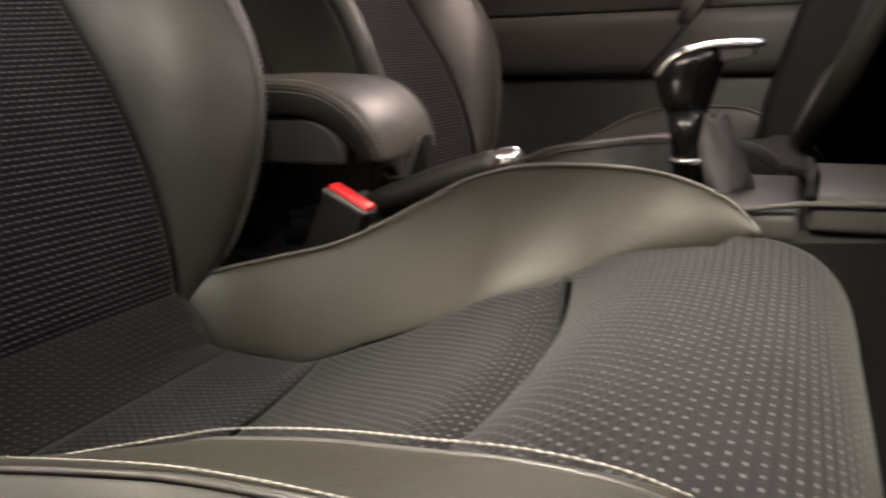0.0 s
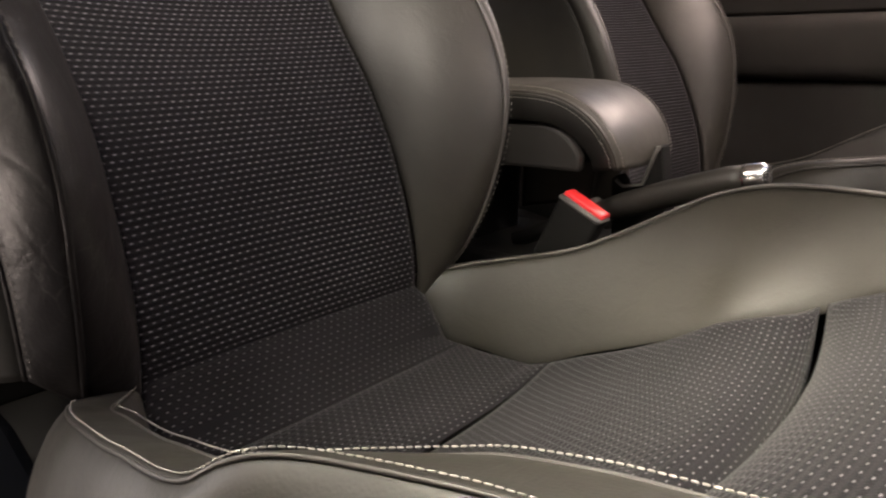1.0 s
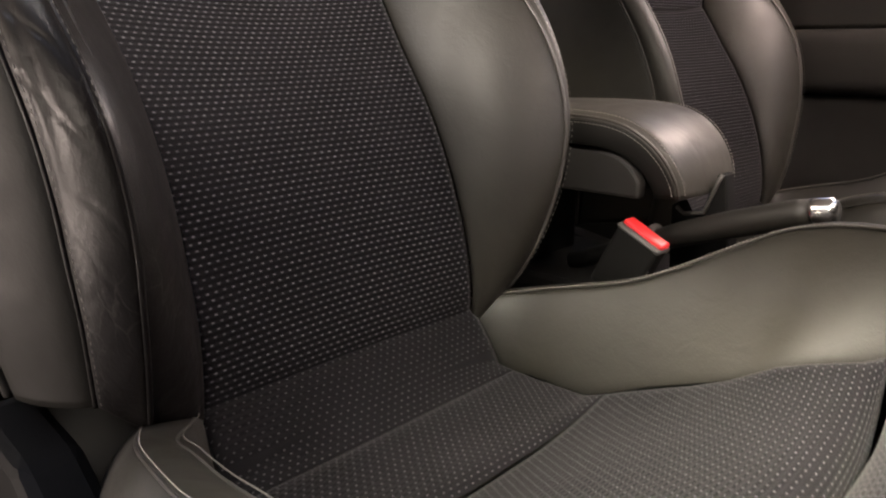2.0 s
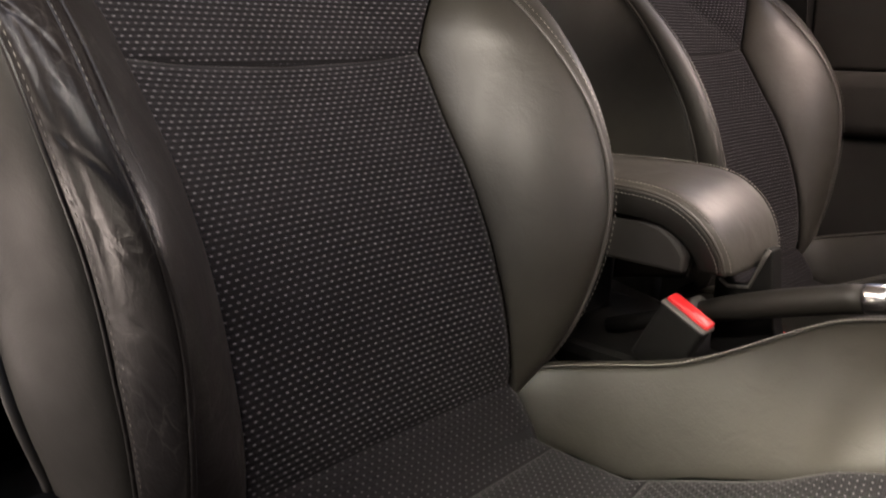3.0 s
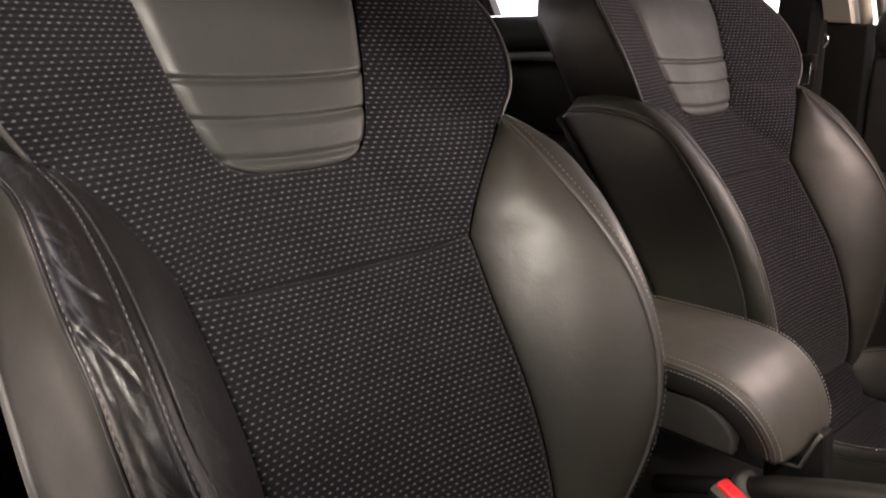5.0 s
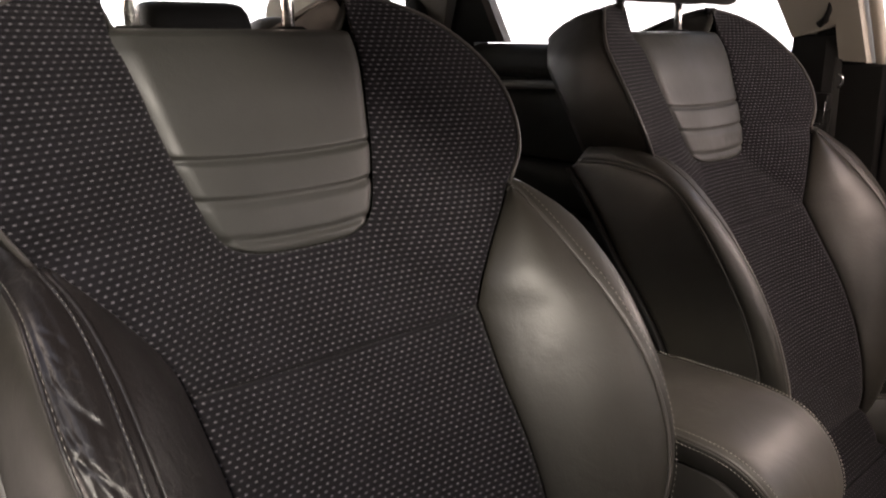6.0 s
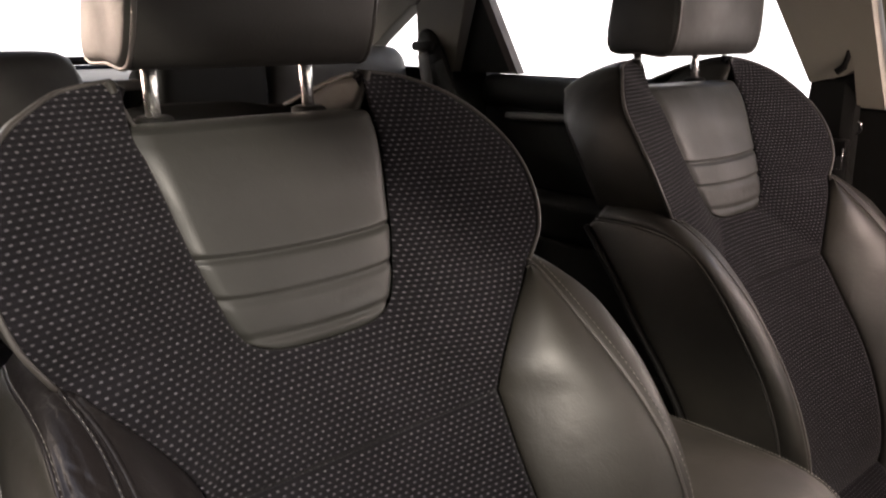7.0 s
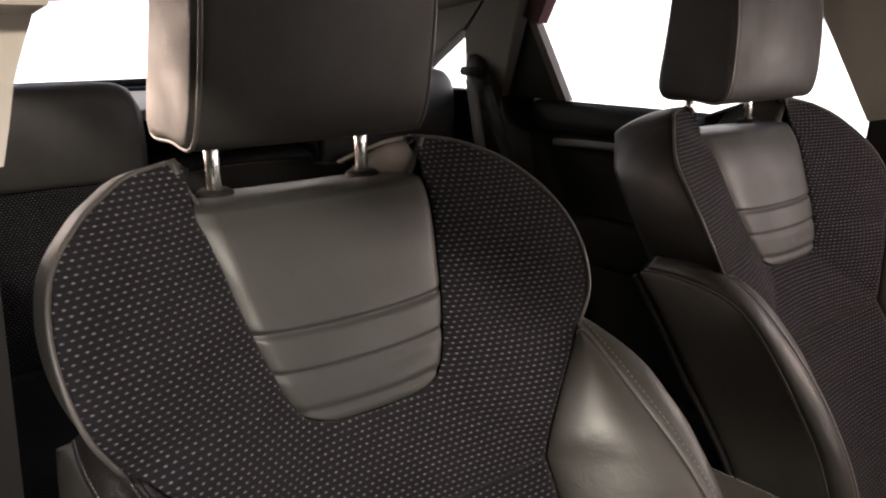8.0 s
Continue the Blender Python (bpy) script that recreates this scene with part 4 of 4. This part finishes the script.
    bmesh.ops.remove_doubles(bm, verts=bm.verts, dist=1e-5)
    bmesh.ops.recalc_face_normals(bm, faces=bm.faces)
    bm.to_mesh(hr.data)
    bm.free()
    hr.modifiers.clear()
    for sgn in (1, -1):
        tube("headrest_piping", [pad(sgn * 0.955, p, 1.004) for p in prof], 0.0022, PIPING, hr, "", 8, False)
        tube("post", [(0.002 - 0.006 * k, dy + sgn * 0.079, 0.89 + 0.11 * k) for k in (0, 0.5, 1)], 0.0065, CHROME, hr, "chrome headrest post", 16)
        tube("post_guide", [(0.001, sgn * 0.079 + dy, 0.905), (0.001, sgn * 0.079 + dy, 0.9185), (0.001, sgn * 0.079 + dy, 0.921)], [0.017, 0.017, 0.013], BLACK, root, "black plastic post guide", 20)
    return root


front_seat(0.0, (0.0, 0.0, 0), True, "black leather and dotted cloth sports seat with creased door-side bolster")
front_seat(0.718, (-0.004, 0.005, 1), False, "black leather and dotted cloth sports seat behind the steering wheel")

# ---- rear bench ----
def rear_bench():
    root = empty("rear_bench", (-0.95, MID, 0), "dark cloth rear bench with grey leather upper sections", "car seat")

    def section(name, y0, y1, prof, mat, label, bulge=0.02):
        line = smooth_curve([(x, 0, z) for x, z in prof], 30)
        rows, uvs, acc = [], [], 0.0
        for i, p in enumerate(line):
            acc += (p - line[i - 1]).length if i else 0
            row, uv = [], []
            for s in np.linspace(-1, 1, 25):
                e = 1 - math.exp(-(1 - abs(s)) / 0.07)
                y = (y0 + y1) / 2 + s * (y1 - y0) / 2
                row.append(Vector((p.x - 0.03 * (1 - e), y, p.z - 0.045 * (1 - e))))
                uv.append((y, acc))
            rows.append(row)
            uvs.append(uv)
        return sheet(name, rows, mat, root, label, uvs, 0.03, (1, 0, 0.5))

    back = [(-0.02, 0.40), (-0.05, 0.52), (-0.09, 0.65), (-0.115, 0.745)]
    head = [(-0.105, 0.748), (-0.095, 0.78), (-0.085, 0.85), (-0.09, 0.92), (-0.115, 0.952), (-0.16, 0.955), (-0.20, 0.93), (-0.21, 0.85)]
    for y0, y1 in ((-0.68, -0.135), (-0.13, 0.26), (0.265, 0.70)):
        section("bench_back", y0, y1, back, FABRIC, "dark cloth with pale dots")
    section("bench_shoulder", -0.685, -0.160, head, BENCH, "grey leather shoulder section")
    section("bench_shoulder", 0.272, 0.712, head, BENCH, "grey leather shoulder section")
    section("bench_middle", -0.135, 0.265, [(-0.105, 0.748), (-0.10, 0.765), (-0.12, 0.778), (-0.20, 0.785)], BLACK, "low black middle section")
    section("bench_headrest", -0.015, 0.262, [(-0.13, 0.79), (-0.085, 0.80), (-0.075, 0.86), (-0.08, 0.94), (-0.10, 0.978), (-0.15, 0.985), (-0.18, 0.95), (-0.19, 0.85)], DOORSKIN, "black centre headrest")
    section("bench_seat", -0.64, 0.64, [(-0.02, 0.40), (0.03, 0.385), (0.2, 0.37), (0.40, 0.39), (0.48, 0.37), (0.50, 0.30), (0.49, 0.12)], FABRIC, "dark cloth with pale dots")
    box("bench_base", (-0.25, -0.64, 0.0), (0.42, 0.64, 0.33), BLACK, root, "", 0.01)
    return root


rear_bench()


# ---- rear belts ----
def strap(name, pts, width, parent, side_dir, label="", mat=WEBBING):
    line = smooth_curve(pts, 24)
    d = Vector(side_dir).normalized() * width / 2
    return sheet(name, [[p - d, p, p + d] for p in line], mat, parent, label, None, 0.0016, (0, -1, 0))


belt = empty("rear_seat_belt", (-0.86, 1.0, 0.97), "black rear seat belt hanging from its pillar guide", "seat belt")
tube("guide", [(0, 0.02, 0), (0, -0.02, 0), (0, -0.034, 0), (0, -0.040, 0)], [0.033, 0.033, 0.029, 0.018], BLACK, belt, "black round belt guide", 24)
box("guide_cover", (-0.022, -0.02, -0.11), (0.040, 0.03, -0.01), BLACK, belt, "black cover below the guide", 0.01)
tube("guide_roll", [(-0.03, -0.04, -0.012), (0.03, -0.04, -0.012)], 0.012, BLACK, belt)
strap("webbing", [(0.0, -0.042, -0.03), (0.025, -0.05, -0.10), (0.055, -0.06, -0.18), (0.09, -0.07, -0.28), (0.14, -0.08, -0.55)], 0.040, belt, (1, 0, 0.3), "dark grey woven webbing")
strap("webbing", [(0.04, -0.03, -0.05), (0.09, -0.04, -0.12), (0.15, -0.05, -0.20), (0.21, -0.06, -0.30), (0.27, -0.07, -0.55)], 0.046, belt, (1, 0, 0.4), "dark woven webbing", BLACKBELT)

fbelt = empty("front_seat_belt", (0.15, 1.022, 0.84), "black driver's seat belt hanging on the pillar", "seat belt")
strap("webbing", [(0.0, 0.0, 0.085), (0.002, 0.008, 0.03), (0.004, 0.014, -0.2), (0.0, 0.014, -0.55)], 0.042, fbelt, (1, 0, 0), "dark woven webbing", BLACKBELT)
tongue = box("tongue", (-0.014, -0.014, -0.05), (0.018, 0.004, -0.022), BLACK, fbelt, "black plastic belt tongue", 0.004)
tube("tongue_loop", [(-0.010, -0.014, -0.036), (-0.010, -0.014, -0.072), (0.014, -0.014, -0.072), (0.014, -0.014, -0.036)], 0.0012, CHROME, fbelt, "steel tongue plate", 8)
tube("tongue_hook", [(0.030, -0.012, -0.012), (0.036, -0.012, -0.004), (0.036, -0.012, 0.006), (0.030, -0.012, 0.010)], 0.0022, CHROME, fbelt, "bright steel hook", 8)

# ---- centre console ----
con = empty("centre_console", (0.5, MID, 0), "black plastic centre console between the front seats", "console")
prism("console_body", [(-0.40, 0.02), (0.62, 0.02), (0.62, 0.436), (0.40, 0.428), (0.30, 0.420), (0.24, 0.40), (0.05, 0.365), (-0.05, 0.36), (-0.40, 0.36)], BLACK, (-0.095, 0.095), con, "", "y", 0.012)
box("shift_surround", (0.255, -0.098, 0.41), (0.345, 0.098, 0.436), TRAY, con, "grey gear surround", 0.008)
box("front_tray", (0.348, -0.10, 0.42), (0.60, 0.10, 0.449), TRAY, con, "grey lidded tray", 0.008)
tube("tray_edge", [(0.350, -0.10, 0.449), (0.353, 0.0, 0.451), (0.350, 0.10, 0.449)], 0.005, BLACK, con)
# the console's lit top edge, drawn as a paler strip
tube("console_lip", [(0.20, -0.101, 0.392), (0.255, -0.101, 0.425), (0.30, -0.101, 0.436), (0.345, -0.101, 0.443), (0.60, -0.101, 0.449)], 0.0024, TRAY, con, "pale console edge, the light along it put into the colour", 8)
prism("belt_bracket", [(-0.065, 0.36), (0.012, 0.36), (-0.002, 0.40), (-0.012, 0.478), (-0.02, 0.478), (-0.03, 0.438), (-0.052, 0.432), (-0.06, 0.445), (-0.067, 0.44)], BLACK, (-0.01, 0.012), con, "black plastic bracket", "y", 0.002)
tube("bracket_edge", [(-0.060, -0.012, 0.440), (-0.052, -0.012, 0.434), (-0.030, -0.012, 0.437), (-0.018, -0.012, 0.470), (-0.014, -0.012, 0.478)], 0.0022, GREY, con, "pale bracket edge", 8)

# ---- centre armrest ----
arm = empty("armrest", (0.32, MID, 0.50), "padded black leather centre armrest with double stitching", "armrest")
TOP = smooth_curve([(-0.16, 0, 0.032), (-0.05, 0, 0.037), (0.04, 0, 0.038), (0.085, 0, 0.033), (0.114, 0, 0.019), (0.134, 0, -0.001), (0.146, 0, -0.024), (0.149, 0, -0.042)], 60)
NORMAL = []
for i in range(60):
    along = TOP[min(i + 1, 59)] - TOP[max(i - 1, 0)]
    NORMAL.append(Vector((-along.z, 0, along.x)).normalized())
WIDTH = [0.083 - 0.024 * max(0.0, (i / 59 - 0.55) / 0.45) ** 1.6 for i in range(60)]


def arm_line(sgn, down, proud=0.0):
    """A line along the side of the armrest, so far below its top edge."""
    return [p - n * down + Vector((0, sgn * (w + proud), 0)) for p, n, w in zip(TOP, NORMAL, WIDTH)]


rows = []
for s in np.sin(np.linspace(-1, 1, 41) * math.pi / 2):
    round_off = 0.005 * max(0.0, (abs(s) - 0.86) / 0.14) ** 2
    rows.append([p + n * (0.005 * (1 - s * s) - round_off) + Vector((0, s * w, 0)) for p, n, w in zip(TOP, NORMAL, WIDTH)])
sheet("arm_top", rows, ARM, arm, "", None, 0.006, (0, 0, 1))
for sgn in (1, -1):
    # cheeks in PAD, darker than the top for their shade
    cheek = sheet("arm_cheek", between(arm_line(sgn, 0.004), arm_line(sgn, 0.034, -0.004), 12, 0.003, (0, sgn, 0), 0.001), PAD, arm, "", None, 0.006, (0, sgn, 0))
    tube("arm_piping", arm_line(sgn, 0.0045, 0.0002), 0.0017, ARM, cheek, "", 8)
    tube("arm_piping", arm_line(sgn, 0.0072, 0.0006), 0.0012, ARM, cheek, "", 8)
    stitches("arm_stitching", arm_line(sgn, -0.0005, -0.0040), cheek, (0.3, sgn * 0.6, 0.8), 0.0028, 0.0014, 0.00058, 0.0008, "pale sewing thread")
    stitches("arm_stitching", arm_line(sgn, 0.0105, 0.0016), cheek, (0, sgn, 0), 0.0028, 0.0014, 0.00058, 0.0008, "pale sewing thread")
    shape = [(p.x, p.z) for p in arm_line(sgn, 0.036)[::3] if p.x < 0.112 and p.z > -0.042] + [(0.108, -0.046), (-0.16, -0.046)]
    prism("arm_bin", shape, DARKGREY, (sgn * 0.058, sgn * 0.072), arm, "dark moulded bin side", "y", 0.004)
box("arm_core", (-0.16, -0.060, -0.044), (0.100, 0.060, 0.0), BLACK, arm, "", 0.01)
box("arm_foot", (-0.15, -0.05, -0.15), (-0.04, 0.05, -0.04), BLACK, arm, "", 0.01)

# ---- seat-belt buckles ----
def buckle(place, turn, label):
    root = empty("belt_buckle", place, label, "buckle", "belt buckles")
    root.matrix_basis = pose(*place, 0, turn, 0) @ Matrix.Scale(0.84, 4)
    box("housing", (-0.029, -0.013, -0.085), (0.029, 0.013, -0.004), BLACK, root, "", 0.005)
    box("bezel", (-0.030, -0.0145, -0.007), (0.030, 0.0145, -0.001), GREY, root, "grey bezel", 0.003)
    box("button", (-0.028, -0.008, -0.006), (0.028, 0.0125, 0.004), RED, root, "red release button", 0.003)
    box("stalk", (-0.015, -0.006, -0.17), (0.015, 0.006, -0.08), BLACK, root, "", 0.004)
    return root


buckle((0.452, 0.262, 0.428), 27, "black seat-belt buckle with a red button beside the handbrake")
buckle((0.480, 0.462, 0.352), 20, "black seat-belt buckle with a red button beside the armrest")

# ---- handbrake ----
hb = empty("handbrake", (0.43, 0.325, 0.40), "black handbrake lever with a chrome tip", "handbrake")
tube("grip", [(0.0, 0, 0.006), (0.03, 0, 0.018), (0.08, 0, 0.036), (0.138, 0, 0.0545), (0.151, 0, 0.0575)], [0.011, 0.0128, 0.0136, 0.0136, 0.0125], LEATHER, hb, "black leather grip", 20)
tube("tip", [(0.151, 0, 0.0575), (0.154, 0, 0.0583), (0.168, 0, 0.061), (0.172, 0, 0.0615)], [0.0130, 0.0134, 0.0128, 0.0095], CHROME, hb, "chrome tip", 20)
tube("lever", [(-0.10, 0, -0.035), (0.0, 0, 0.006)], 0.010, BLACK, hb, "", 12)
tube("grip_collar", [(-0.006, 0, 0.003), (0.006, 0, 0.009)], 0.0165, GREY, hb, "grey collar", 18)

# ---- gear selector ----
gs = empty("gear_selector", (0.752, MID, 0.45), "black gear selector with a chrome top strip", "gear lever")
tube("stem", [(0.0, 0, -0.01), (-0.004, 0, 0.03), (-0.006, 0, 0.055)], [0.016, 0.0155, 0.018], GLOSSBLACK, gs, "", 16)
rows = []
for k, (x, z, a, b) in enumerate(((-0.006, 0.05, 0.017, 0.015), (-0.008, 0.062, 0.022, 0.018), (-0.008, 0.08, 0.027, 0.021), (-0.004, 0.095, 0.027, 0.021), (0.0, 0.105, 0.022, 0.018), (0.002, 0.111, 0.010, 0.008), (0.002, 0.112, 0.0005, 0.0005))):
    rows.append([Vector((x + a * math.cos(t), b * math.sin(t), z)) for t in np.linspace(0, 2 * math.pi, 25)])
sheet("knob", rows, GLOSSBLACK, gs, "black rounded knob", None, 0.002, None)
CAP = [(-0.034, 0.088), (-0.020, 0.104), (0.004, 0.113), (0.030, 0.1155), (0.054, 0.115)]
line = smooth_curve([(x, 0, z) for x, z in CAP], 20)
sheet("chrome_cap", [[p + Vector((0, w * 0.016, -0.004 * w * w)) for w in np.linspace(-1, 1, 9)] for p in line], CHROME, gs, "chrome strip", None, 0.003, (0, 0, 1))
prism("cap_beak", [(0.018, 0.110), (0.053, 0.112), (0.045, 0.099), (0.022, 0.096)], SMOKE, (-0.012, 0.012), gs, "pale grey button", "y", 0.002)
tube("stem_ring", [(-0.002, 0, 0.008), (-0.002, 0, 0.013)], 0.0185, CHROME, gs, "chrome ring", 18)
rows = []
for k in range(17):
    h = k / 16
    r = 0.021 - 0.010 * h**1.5
    rows.append([Vector((0.030 - 0.014 * h + r * (1 + 0.16 * math.sin(3 * t + 5 * h) + 0.10 * math.sin(7 * t - 9 * h)) * math.cos(t), r * (1 + 0.16 * math.sin(3 * t + 5 * h)) * math.sin(t), -0.016 + 0.066 * h + 0.003 * math.sin(5 * t))) for t in np.linspace(0, 2 * math.pi, 41)])
sheet("boot", rows, SMOKE, gs, "pale grey crumpled gaiter", None, 0.002, None)

# ---- steering wheel ----
sw = empty("steering_wheel", (0.915, 0.718, 0.62), "black leather steering wheel in front of the driver's seat", "steering wheel")
sw.matrix_basis = pose(0.915, 0.718, 0.62, 0, -68, 0)
tube("rim", [(0.185 * math.cos(t), 0.185 * math.sin(t), 0) for t in np.linspace(0, 2 * math.pi, 61)], 0.0155, LEATHER, sw, "leather rim", 14, False)
tube("hub", [(0, 0, -0.05), (0, 0, -0.01), (0, 0, 0.008), (0, 0, 0.014)], [0.075, 0.08, 0.07, 0.03], BLACK, sw, "black airbag cover", 28)
for a in (0, 120, 240):
    c, s = math.cos(radians(a + 180)), math.sin(radians(a + 180))
    tube("spoke", [(0.06 * c, 0.06 * s, -0.012), (0.12 * c, 0.12 * s, -0.008), (0.182 * c, 0.182 * s, 0)], [0.022, 0.016, 0.013], BLACK, sw, "", 10)
tube("column", [(0, 0, -0.02), (0, 0, -0.22)], 0.035, BLACK, sw, "", 16)
